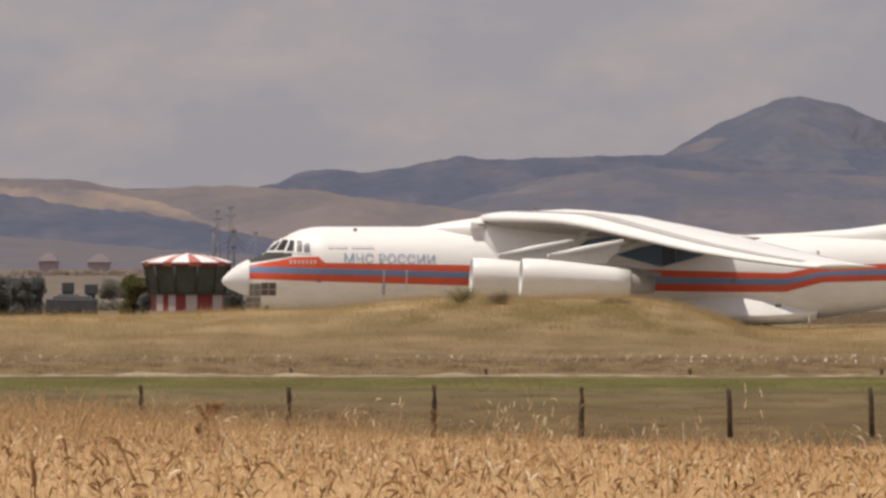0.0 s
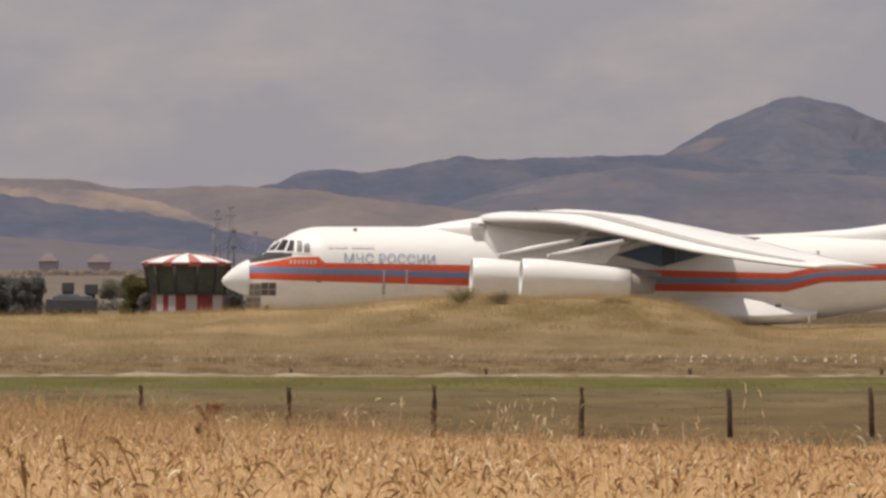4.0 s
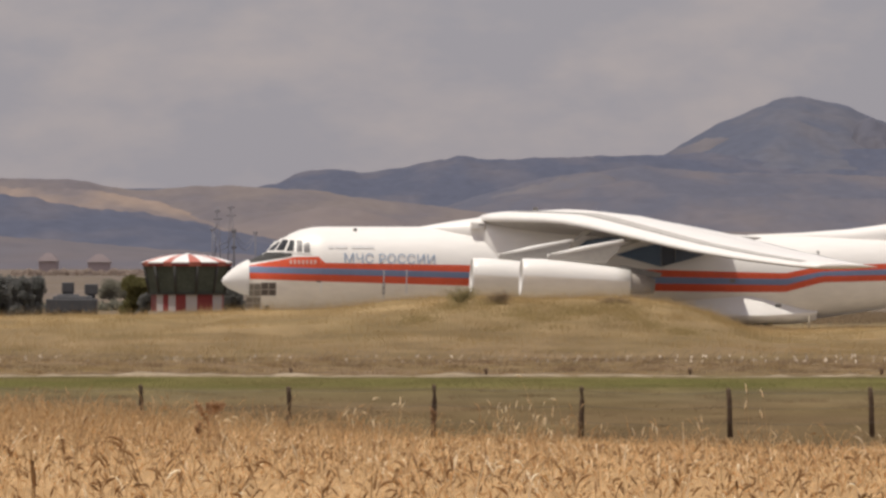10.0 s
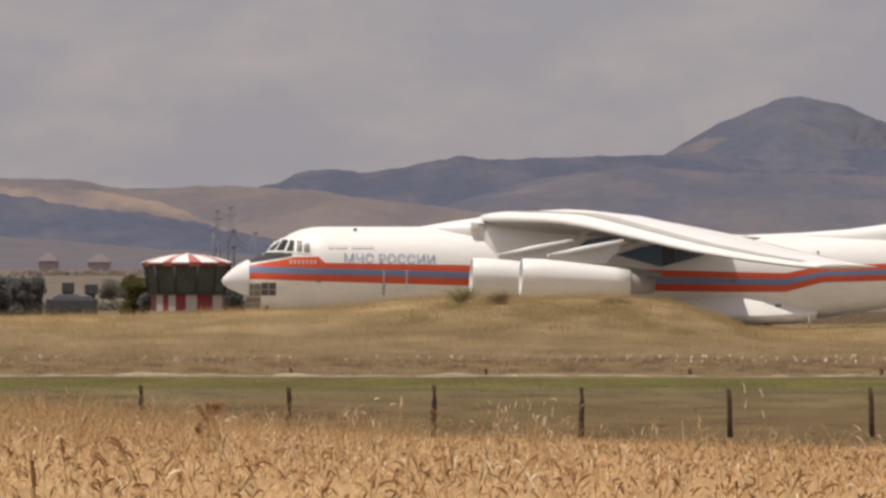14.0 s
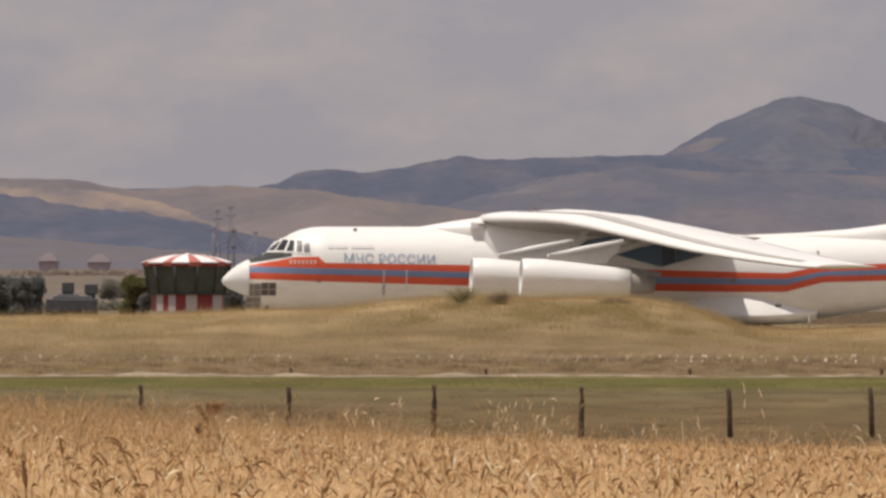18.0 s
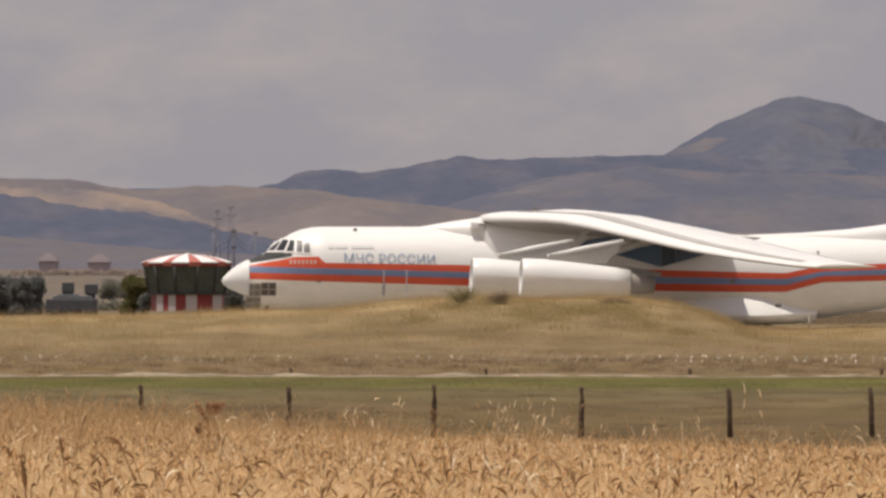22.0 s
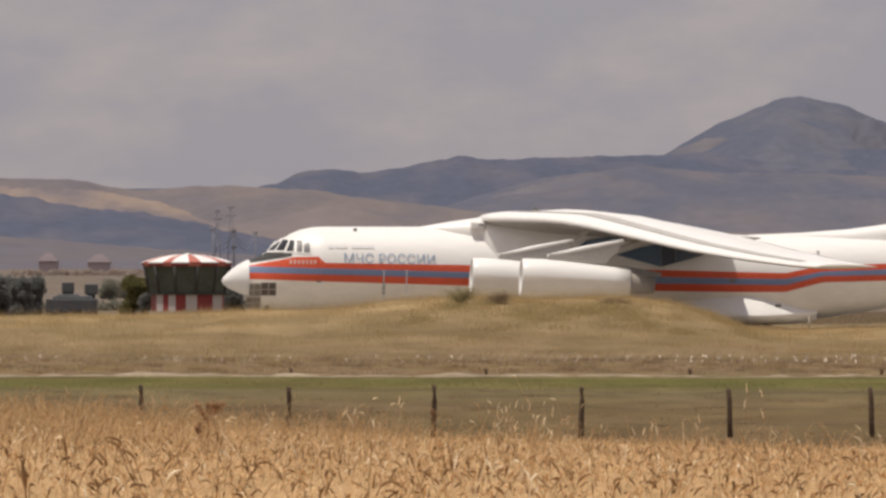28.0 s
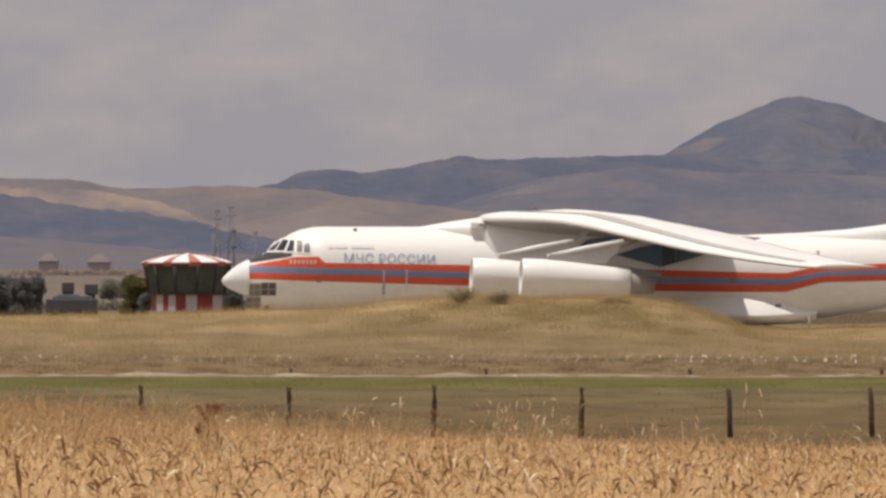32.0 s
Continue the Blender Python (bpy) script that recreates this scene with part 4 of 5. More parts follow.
    lamp = part("beacon_lamp", (box_bm(-0.15, 0.15, -0.005, 0.06, -0.02, 0.25, 0.02), M["dark_metal"]), plane, "turning beacon reflector", pose(ax(945, 0), 0, bz - 0.02, 0, 0, 180))
    part("beacon_light", (box_bm(-0.12, 0.12, -0.03, -0.007, 0.01, 0.22, 0.01), M["red_glow"]), lamp, "glowing red beacon light")
    return lamp


beacon = make_aircraft()


# ---- buildings, masts and trees behind the aircraft ----
def prism(name, sides, r0, z0, r1, z1, material, turn=0.0, cap=True):
    verts = [(r * math.cos(turn + 2 * math.pi * k / sides), r * math.sin(turn + 2 * math.pi * k / sides), z) for r, z in ((r0, z0), (r1, z1)) for k in range(sides)]
    faces = [(k, (k + 1) % sides, sides + (k + 1) % sides, sides + k) for k in range(sides)]
    if cap:
        faces += [tuple(range(sides - 1, -1, -1)), tuple(range(sides, 2 * sides))]
    return mesh_from(name, verts, faces, material, False)


def wall_panel(name, a, b, z0, z1, lean, thick, material, parent, label=""):
    """An upright panel from plan point a to b, its top moved outwards by lean."""
    a, b = Vector(a), Vector(b)
    mid = (a + b) / 2
    o = mid.normalized()
    verts = []
    for s in (0, 1):
        off = o * (-thick * s)
        verts += [(a.x + off.x, a.y + off.y, z0), (b.x + off.x, b.y + off.y, z0), (b.x * (1 + lean) + off.x, b.y * (1 + lean) + off.y, z1), (a.x * (1 + lean) + off.x, a.y * (1 + lean) + off.y, z1)]
    faces = [(0, 1, 2, 3), (7, 6, 5, 4), (0, 4, 5, 1), (1, 5, 6, 2), (2, 6, 7, 3), (3, 7, 4, 0)]
    return part(name, mesh_from(name, verts, faces, material, False), parent, label)


def make_cab():
    d = 560.0
    x, y, z = at(331, 560, d)
    g = gz(x, y)
    cab = thing("control_cab", pose(x, y, g), "low round control cab in red and white stripes, dark glazing", "building")
    k = d / FOCAL

    def up(py):
        return ZC + (500 - py) * k - g

    def spot(r, deg):
        """A plan point at deg degrees to the right of the side that faces the field."""
        return r * math.sin(radians(deg)), -r * math.cos(radians(deg))

    r0, r1, r2 = 65 * k, 68 * k, 79 * k
    zb, z1, z2, z3, zt = up(551), up(519), up(471), up(464), up(450)
    part("floor_slab", prism("floor_slab", 24, r0 * 1.05, -0.2, r0 * 1.05, zb, M["concrete"]), cab, "concrete plinth")
    # striped panels of uneven width under the glazing, darkened for shade
    marks = [-100, -54, -39, -28.5, -16.5, 0, 17.4, 45.8, 73, 90, 107, 125, 145, 163, 181, 199, 217, 235, 260]
    for i, (a, b) in enumerate(zip(marks, marks[1:])):
        red = i % 2 == 0
        wall_panel("wall_panel", spot(r0, a), spot(r0, b), zb, z1, 0.0, 0.12, M["red_shaded" if red else "white_shaded"], cab, "red painted panel, darkened for shade" if red else "white painted panel, darkened for shade")
    # glazing leans outwards
    n2 = 12
    for i in range(n2):
        a, b = spot(r1, 30 * i - 15), spot(r1, 30 * i + 15)
        wall_panel("pane", a, b, z1 + 0.02, z2, 0.13, 0.08, M["green_glass"], cab, "dark green glazing")
        part("mullion", tube_mesh("mullion", [(a[0] * 1.005, a[1] * 1.005, z1), (a[0] * 1.14, a[1] * 1.14, z2)], [0.09, 0.11], M["black_paint"], 6), cab, "black mullion")
    part("sill", prism("sill", 24, r1 * 1.02, z1 - 0.1, r1 * 1.03, z1 + 0.03, M["black_paint"]), cab, "black sill")
    part("core", prism("core", n2, r1 * 0.8, z1 - 0.1, r1 * 0.9, z2, M["black_paint"]), cab)
    # a low roof of narrow segments in sun-lightened tones, each over a fascia of the other colour
    marks = [4.3, 19.5, 45, 60, 85, 100, 125, 140, 165, 180, 205, 220, 245, 263, 288, 303, 330, 342, 364.3]
    rings = [(r2 * 1.02, z3), (r2 * 0.72, z3 + (zt - z3) * 0.52), (r2 * 0.36, z3 + (zt - z3) * 0.9), (r2 * 0.06, zt)]
    for i, (t0, t1) in enumerate(zip(marks, marks[1:])):
        cols = [t0 + (t1 - t0) * u for u in (0, 0.5, 1)]
        verts = [(*spot(r, t), zz - drop) for drop in (0, 0.08) for r, zz in rings for t in cols]
        m, faces = len(rings) * 3, []
        for o in range(0, m - 3, 3):
            for c in (0, 1):
                q = o + c
                faces += [(q, q + 1, q + 4, q + 3), (m + q, m + q + 3, m + q + 4, m + q + 1)]
            faces += [(o, o + 3, m + o + 3, m + o), (o + 2, m + o + 2, m + o + 5, o + 5)]
        faces += [(0, m, m + 1, 1), (1, m + 1, m + 2, 2)]
        red = i % 2 == 0
        part("roof_panel", mesh_from("roof_panel", verts, faces, M["red_sunlit" if red else "white_sunlit"], False), cab, "red roof segment, lightened for sun" if red else "white roof segment")
        for a, b in zip(cols, cols[1:]):
            # boards below white segments take the shade of the eaves as dark red
            wall_panel("fascia", spot(r2, a), spot(r2, b), z2 - 0.02, z3 - 0.03, 0.01, 0.1, M["red_sunlit" if red else "red_shaded"], cab, "red fascia board, lightened for sun" if red else "red fascia board, darkened for shade")
    part("roof_cap", prism("roof_cap", 12, r2 * 0.08, zt - 0.06, r2 * 0.05, zt + 0.05, M["white_sunlit"]), cab)


make_cab()


def leaves_mesh(name, centres, size, material, per=1, rng=None, flat=0.0):
    """A crown of small leaf clumps: bent triangles strewn round the centres."""
    rng = rng or np.random.RandomState(7)
    n = len(centres)
    c = np.asarray(centres)
    d1, d2 = rng.normal(size=(n, 3)), rng.normal(size=(n, 3))
    d1 /= np.linalg.norm(d1, axis=1)[:, None]
    d2 /= np.linalg.norm(d2, axis=1)[:, None]
    s = size * rng.uniform(0.5, 1.4, (n, 1))
    v = np.stack([c - d1 * s, c + d2 * s * 0.55, c + d1 * s, c - d2 * s * 0.55], 1).reshape(-1, 3)
    i = np.arange(n)[:, None] * 4
    tris = np.concatenate([i + [0, 1, 2], i + [0, 2, 3]])
    return mesh_arrays(name, v, tris, material)


def make_tree(px0, px1, py_top, py_base, d, leaf, count, seed, label, name="tree"):
    rng = np.random.RandomState(seed)
    k = d / FOCAL
    x = ((px0 + px1) / 2 - 784) * k
    g = gz(x, d)
    top, w = ZC + (500 - py_top) * k - g, (px1 - px0) * k / 2
    tr = thing(name, pose(x, d, g), label, "tree")
    trunk = [(0, 0, -0.1), (0.05 * w, 0, top * 0.3), (0.0, 0.1, top * 0.6), (0.1 * w, 0, top * 0.85)]
    part("trunk", tube_mesh("trunk", trunk, [0.07 * top, 0.055 * top, 0.035 * top, 0.012 * top], M["bark"], 8), tr, "dark tapering trunk")
    blobs = []
    for i in range(30):
        t = rng.uniform(0.14, 0.90)
        q = rng.uniform(0, 6.28)
        rr = w * 0.72 * math.sqrt(rng.uniform(0.1, 1)) * (1.05 - 0.45 * t)
        p = np.array([rr * math.cos(q), rr * math.sin(q), top * t])
        blobs.append((p, w * rng.uniform(0.30, 0.50)))
        part("limb", tube_mesh("limb", [(0, 0, top * t * 0.5), tuple(p * (0.5, 0.5, 0.85)), tuple(p)], [0.025 * top, 0.016 * top, 0.006 * top], M["bark"], 5), tr)
    pts = []
    for p, r in blobs:
        m = int(2.6 * count) // len(blobs)
        q = rng.normal(size=(m, 3))
        q /= np.linalg.norm(q, axis=1)[:, None]
        q = q * (1.25 * r * rng.uniform(0.05, 1.0, (m, 1)) ** 0.6) * (1, 1, 0.8) + p
        pts.append(q[q[:, 2] > 0.05 * top])
    pts = np.concatenate(pts)
    pts[:, 2] *= min(1.0, top / np.percentile(pts[:, 2], 99.5))
    part("crown", leaves_mesh("crown", pts, 0.036 * top, leaf, rng=rng), tr, "ragged leafy crown")


for i, (a, b, t, d) in enumerate(((-45, 20, 484, 640), (-5, 40, 486, 655), (30, 82, 487, 630), (14, 62, 490, 622), (-90, -30, 482, 650))):
    make_tree(a, b, t, 556, d, M["leaf_dark"], 5200, 20 + i, "dense dark green tree beside the airfield")
make_tree(212, 268, 483, 550, 566, M["leaf_yellow"], 4200, 40, "yellow-green bushy tree beside the control cab")
make_tree(240, 274, 515, 550, 563, M["leaf_dark"], 3000, 44, "dark green low tree beside the control cab")
make_tree(384, 442, 505, 552, 575, M["leaf_dark"], 3000, 47, "dark low bush tree behind the aircraft's nose", "bush")
for a, b, t, d in ((172, 216, 494, 900), (196, 246, 498, 915)):
    make_tree(a, b, t, 540, d, M["leaf_grey"], 2400, 60 + a, "small far grey-green tree on the plain")


def make_truck():
    """Two dark parked vehicles with raised bodies behind the mound."""
    d = 600.0
    k = d / FOCAL
    for x0, x1, towers, lab in ((82, 172, ((110, 131, 500), (150, 173, 503)), "dark grey parked airfield service vehicle with raised boxes"),):
        x = ((x0 + x1) / 2 - 784) * k
        g = gz(x, d)
        v = thing("service_vehicle", pose(x, d, g), lab, "vehicle")
        top = ZC + (500 - 529) * k - g
        half = (x1 - x0) / 2 * k
        part("chassis", (box_bm(-half, half, -1.1, 1.1, 0.45, 0.75, 0.04), M["black_paint"]), v)
        part("body", (box_bm(-half, half, -1.2, 1.2, 0.75, top, 0.08), M["dull_metal"]), v, "dark grey body")
        part("deck_house", (box_bm((94 - 127) * k, (165 - 127) * k, -0.9, 0.9, top - 0.1, top + 5 * k, 0.12), M["dull_metal"]), v, "raised dark deck")
        part("hood", (box_bm((102 - 127) * k, (140 - 127) * k, -0.8, 0.8, top + 5 * k - 0.08, top + 8 * k, 0.1), M["dull_metal"]), v)
        for a, b, t in towers:
            c = ((a + b) / 2 - (x0 + x1) / 2) * k
            w = (b - a) / 2 * k
            tz = ZC + (500 - t) * k - g
            part("raised_box", (box_bm(c - w, c + w, -0.5, 0.5, tz - 0.72, tz, 0.06), M["dull_metal"]), v, "raised dark box")
            part("mount", (box_bm(c - w * (0.95 if a < 140 else 0.6), c + w * (0.95 if a < 140 else 0.6), -0.35, 0.35, top - 0.02, tz - 0.7, 0.03), M["dull_metal"]), v)
        for c in (-half * 0.7, -half * 0.2, half * 0.65):
            for y in (-1.1, 1.1):
                part("wheel", revolve("wheel", [(-0.14, 0.2), (-0.15, 0.4), (0, 0.46), (0.15, 0.4), (0.14, 0.2)], M["rubber"], 18, cap=True), v, "", pose(c, y, 0.46, 0, 0, 90))


make_truck()


def make_hedge():
    """Low scrub along the far side of the airfield."""
    rng = np.random.RandomState(9)
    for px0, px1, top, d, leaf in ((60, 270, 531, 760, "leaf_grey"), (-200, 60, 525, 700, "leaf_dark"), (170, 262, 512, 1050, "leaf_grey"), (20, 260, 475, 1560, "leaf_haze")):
        k = d / FOCAL
        n = 4200
        px = rng.uniform(px0, px1, n)
        x = (px - 784) * k
        y = d + rng.normal(0, 1.2, n)
        g = ground_z(x, y)
        h = (ZC + (500 - top) * k - g) * (0.72 + 0.28 * np.sin(px * 0.21) * np.sin(px * 0.083 + 1))
        z = g + np.abs(h) * rng.uniform(0, 1, n) ** 0.7
        ob = new("scrub", leaves_mesh("scrub", np.stack([x, y, z], 1), 0.22, M[leaf], rng=rng))
        tagged(ob, "low grey-green scrub on the far side of the airfield", "scrub", kind="stuff")
    # added scrub fills the dark shadowed band below the tail
    n = 60000
    x, y = rng.uniform(14, 60, n), 585 + rng.uniform(-30, 30, n)
    g = ground_z(x, y)
    z = g + 0.75 * (0.7 + 0.3 * np.sin(x * 0.7) * np.sin(x * 0.23 + 1)) * rng.uniform(0, 1, n) ** 0.7
    ob = new("scrub", leaves_mesh("scrub", np.stack([x, y, z], 1), 0.06, M["brown_scrub"], rng=rng))
    tagged(ob, "low brown scrub added for the shadowed band behind the taxiway", "scrub", kind="stuff")
    # added scrub stands in for the shadow below the gear fairing
    n = 30000
    x, y = rng.uniform(14.6, 40, n), 458 + rng.uniform(-8, 8, n)
    z = ground_z(x, y) + (0.42 + 0.1 * np.sin(x * 0.9) * np.sin(x * 0.37 + 1)) * rng.uniform(0, 1, n) ** 0.6
    ob = new("scrub", leaves_mesh("scrub", np.stack([x, y, z], 1), 0.05, M["brown_scrub"], rng=rng))
    tagged(ob, "low brown scrub added for the shadow before the taxiway", "scrub", kind="stuff")


make_hedge()


def make_mast(px, py0, d, arms, label, lattice=False):
    k = d / FOCAL
    x = (px - 784) * k
    g = gz(x, d)
    h = ZC + (500 - py0) * k - g
    m = thing("utility_pole" if not lattice else "lattice_mast", pose(x, d, g), label, "pole" if not lattice else "mast")
    if not lattice:
        wood = M["mast" if d < 700 else "mast_haze"]
        r = (2.1 if d < 700 else 1.3) * k
        part("shaft", tube_mesh("shaft", [(0, 0, -0.2), (0, 0, h)], [r, r * 0.75], wood, 10), m)
        for z, w in arms:
            part("crossarm", (box_bm(-w * k, w * k, -0.06, 0.06, h - z * k - 0.06, h - z * k + 0.06, 0.02), wood), m)
            for s in (-0.9, 0.9):
                part("insulator", tube_mesh("insulator", [(s * w * k, 0, h - z * k + 0.05), (s * w * k, 0, h - z * k + 0.22)], [0.04, 0.03], wood, 6), m)
    else:
        w = 7 * k
        for sx in (-1, 1):
            for sy in (-1, 1):
                part("leg", tube_mesh("leg", [(sx * w, sy * w, -0.2), (sx * w * 0.25, sy * w * 0.25, h)], [0.07, 0.045], M["mast_haze"], 5), m)
        for i in range(7):
            z0, z1 = h * i / 7, h * (i + 1) / 7
            f0, f1 = 1 - 0.75 * i / 7, 1 - 0.75 * (i + 1) / 7
            for sy in (-1, 1):
                part("brace", tube_mesh("brace", [(-w * f0, sy * w * f0, z0), (w * f1, sy * w * f1, z1)], [0.03, 0.03], M["mast_haze"], 4), m)
        for z, ww in arms:
            part("crossarm", (box_bm(-ww * k, ww * k, -0.08, 0.08, h - z * k - 0.07, h - z * k + 0.07, 0.02), M["mast_haze"]), m)


make_mast(414, 405, 640, ((6, 3.5), (34, 4)), "dark wooden utility pole beyond the control cab")
make_mast(452, 410, 760, ((4, 3.5),), "far utility pole, greyed for haze")
make_mast(376, 404, 760, ((4, 3.5),), "far utility pole, greyed for haze")
make_mast(385, 366, 1100, ((8, 6), (22, 8)), "far lattice power mast, greyed for haze", True)
make_mast(409, 360, 1500, ((8, 7), (22, 9)), "far lattice power mast, greyed for haze", True)
# slack cables between the poles
cables = thing("cable_span", pose(0, 0, 0), "slack overhead cables between the utility poles", "cables")
for low, lift in ((443, 0.0), (438, 0.25)):
    for (p0, q0, d0), (p1, q1, d1) in (((376, 414, 760), (414, 412, 640)), ((414, 412, 640), (452, 414, 760))):
        ends = (Vector(at(p0, q0, d0)), Vector(at(p1, q1, d1)))
        sag = (low - 413) * 700 / FOCAL
        pts = [ends[0].lerp(ends[1], u) - Vector((0, 0, sag * 4 * u * (1 - u) - lift)) for u in np.linspace(0, 1, 9)]
        part("cable", tube_mesh("cable", pts, [0.022] * 9, M["mast_haze"], 5), cables, "thin dark cable")


def make_house(px, py, w, d):
    k = d / FOCAL
    x = (px - 784) * k
    g = gz(x, d)
    z1 = ZC + (500 - py) * k - g
    h = thing("farmhouse", pose(x, d, g), "far farmhouse with a red hipped roof, haze in its colours", "house", "farmhouses")
    hw = w * k / 2
    part("wall", (box_bm(-hw, hw, -4, 4, -0.3, z1 - 1.5, 0.05), M["house_wall"]), h, "plaster wall, paled for haze")
    verts = [(-hw - 0.4, -4.4, z1 - 1.5), (hw + 0.4, -4.4, z1 - 1.5), (hw + 0.4, 4.4, z1 - 1.5), (-hw - 0.4, 4.4, z1 - 1.5), (-hw * 0.3, 0, z1), (hw * 0.3, 0, z1)]
    part("roof", mesh_from("roof", verts, [(0, 1, 5, 4), (1, 2, 5), (2, 3, 4, 5), (3, 0, 4), (3, 2, 1, 0)], M["house_roof"], False), h, "red tiled roof, greyed for haze")
    for s in (-0.55, 0.0, 0.55):
        part("window", (box_bm(s * hw - 0.5, s * hw + 0.5, -4.03, -3.9, z1 - 4.6, z1 - 3.2, 0.02), M["house_window"]), h, "window, paled for haze")


make_house(86, 448, 32, 1600)
make_house(176, 450, 38, 1600)


# ---- fences ----
def make_fences():
    d = 228.0
    k = d / FOCAL
    tops = ((-12, 680), (249, 681), (511, 684), (768, 681), (1029, 684), (1290, 687), (1541, 685), (1800, 686))
    rng = random.Random(3)
    fence = thing("wire_fence", pose(0, 0, 0), "old wire fence on dark weathered wooden posts in dry grass", "fence")
    heads = []
    for i, (px, py) in enumerate(tops):
        x = (px - 784) * k
        g = gz(x, d)
        top = ZC + (500 - py) * k
        lean = rng.uniform(-0.05, 0.05)
        r = 4.6 * k
        pts = [(x - lean, d, g - 0.2), (x - lean * 0.4, d + 0.02, g + (top - g) * 0.35), (x + 0.015, d, g + (top - g) * 0.7), (x + lean * 0.3, d, top - 0.06), (x + lean * 0.3 - 0.02, d, top)]
        part("post", tube_mesh("post", pts, [r * 1.2, r * 1.1, r, r * 0.95, r * 0.55], M["post_wood"], 9), fence, "dark weathered wooden post")
        heads.append((x, g, top))
    for f in (0.30, 0.62, 0.92):
        for (x0, g0, t0), (x1, g1, t1) in zip(heads, heads[1:]):
            z0, z1 = g0 + (t0 - g0) * f, g1 + (t1 - g1) * f
            sag = rng.uniform(0.03, 0.09)
            pts = [(x0 + (x1 - x0) * u, d - 0.09, z0 + (z1 - z0) * u - sag * 4 * u * (1 - u)) for u in (0, 0.25, 0.5, 0.75, 1)]
            part("wire", tube_mesh("wire", pts, [0.005] * 5, M["wire"], 4), fence, "thin rusty wire")
    # razor wire coil along the far verge
    d = 331.0
    k = d / FOCAL
    coil = thing("razor_wire_fence", pose(0, 0, 0), "coil of bright razor wire along the airfield verge", "fence")
    for seg in range(12):
        pts, rad = [], []
        x0 = -20.4 + seg * 3.4
        for i in range(6 * 14 + 1):
            u = i / 14
            x = x0 + u * 3.4 / 6
            t = 2 * math.pi * u + 0.7 * math.sin(x * 2.1)
            r = 0.24 + 0.03 * math.sin(x * 5)
            pts.append((x + 0.10 * math.sin(t), d + r * math.cos(t), gz(x, d) + 0.26 + r * math.sin(t)))
            rad.append(0.0045)
        part("coil", tube_mesh("coil", pts, rad, M["wire"], 5), coil, "razor wire coil")
    rng = random.Random(8)
    barbs = [mesh_from("barb", [(-1, 0, -0.6), (0, -0.25, -1), (0.5, 0, -0.3), (1, 0, 0.7), (0, -0.25, 1), (-0.6, 0, 0.3), (0, 0.25, 0)],
                       [(0, 1, 2, 6), (2, 3, 4, 6), (4, 5, 0, 6), (0, 5, 4, 1), (1, 4, 3, 2)], M[m], False) for m in ("razor", "razor_dim_glint")]
    x = -20.5
    while x < 21:
        # two to four pale blades stand for glints where a loop passes its neighbour
        x += rng.choice((0.42, 0.5, 0.58, 0.66)) if x > 2 else rng.choice((0.2, 0.32, 0.45, 0.6, 0.9))
        for i in range(rng.choice((2, 3, 3, 4)) if x > 2 else rng.choice((1, 2, 3))):
            big = 1.15 if x > 9 else 0.85
            h, w = rng.uniform(0.035, 0.10) * big, rng.uniform(0.018, 0.042) * big
            ob = part("barb", barbs[rng.random() < (0.35 if x > 9 else 0.62)], coil)
            u = x + rng.gauss(0, 0.07)
            ob.matrix_basis = pose(u, d - 0.26, gz(u, d) + 0.19 + rng.uniform(-0.11, 0.13), rng.uniform(-60, -20), rng.uniform(-40, 40), rng.uniform(-40, 40)) @ Matrix.Diagonal((w, w, h, 1))
    for px in (515, 860, 1221, 1560):
        x = (px - 784) * 305 / FOCAL
        g = gz(x, 305)
        mk = thing("marker_stub", pose(x, 305, g), "short dark marker stub beside the gutter", "marker", "marker stubs")
        part("stub", tube_mesh("stub", [(0, 0, -0.1), (0.01, 0, 0.16), (0, 0, 0.24)], [0.055, 0.06, 0.04], M["stub_wood"], 8), mk)
        part("cap", (box_bm(-0.07, 0.06, -0.05, 0.05, 0.13, 0.21, 0.03), M["stub_wood"]), mk)
    x = (1432 - 784) * 425 / FOCAL
    st = thing("stake", pose(x, 425, gz(x, 425)), "thin pale stake behind the mound", "stake")
    part("shaft", tube_mesh("shaft", [(0, 0, -0.1), (0, 0, ZC - 60 * 425 / FOCAL - gz(x, 425))], [0.05, 0.04], M["concrete"], 8), st)


make_fences()


# ---- grass, weeds and wheat ----
def blades(name, xs, ys, heights, widths, material, rng, lean=0.55):
    """Grass blades, two bent triangles each, standing on the ground."""
    n = len(xs)
    z = ground_z(xs, ys)
    q = rng.uniform(0, 2 * np.pi, n)
    w = np.stack([np.cos(q), np.sin(q) * 0.5, np.zeros(n)], 1) * widths[:, None] / 2
    base = np.stack([xs, ys, z - 0.02], 1)
    tilt = rng.normal(0, lean, (n, 2))
    mid = base + np.stack([tilt[:, 0] * heights * 0.3, tilt[:, 1] * heights * 0.3, heights * 0.6], 1)
    tip = base + np.stack([tilt[:, 0] * heights, tilt[:, 1] * heights, heights], 1)
    v = np.stack([base - w, base + w, mid + w * 0.7, mid - w * 0.7, tip], 1).reshape(-1, 3)
    i = np.arange(n)[:, None] * 5
    tris = np.concatenate([i + [0, 1, 2], i + [0, 2, 3], i + [3, 2, 4]])
    return mesh_arrays(name, v, tris, material)


def strew(rng, n, x0, x1, y0, y1):
    return rng.uniform(x0, x1, n), rng.uniform(y0, y1, n)


def clumpy(rng, n, y0, y1, half=0.062, extra=2.0, tight=0.35, clumps=400):
    """Places in clumps over the field of view between two distances, plus a margin."""
    cy = rng.uniform(y0, y1, clumps)
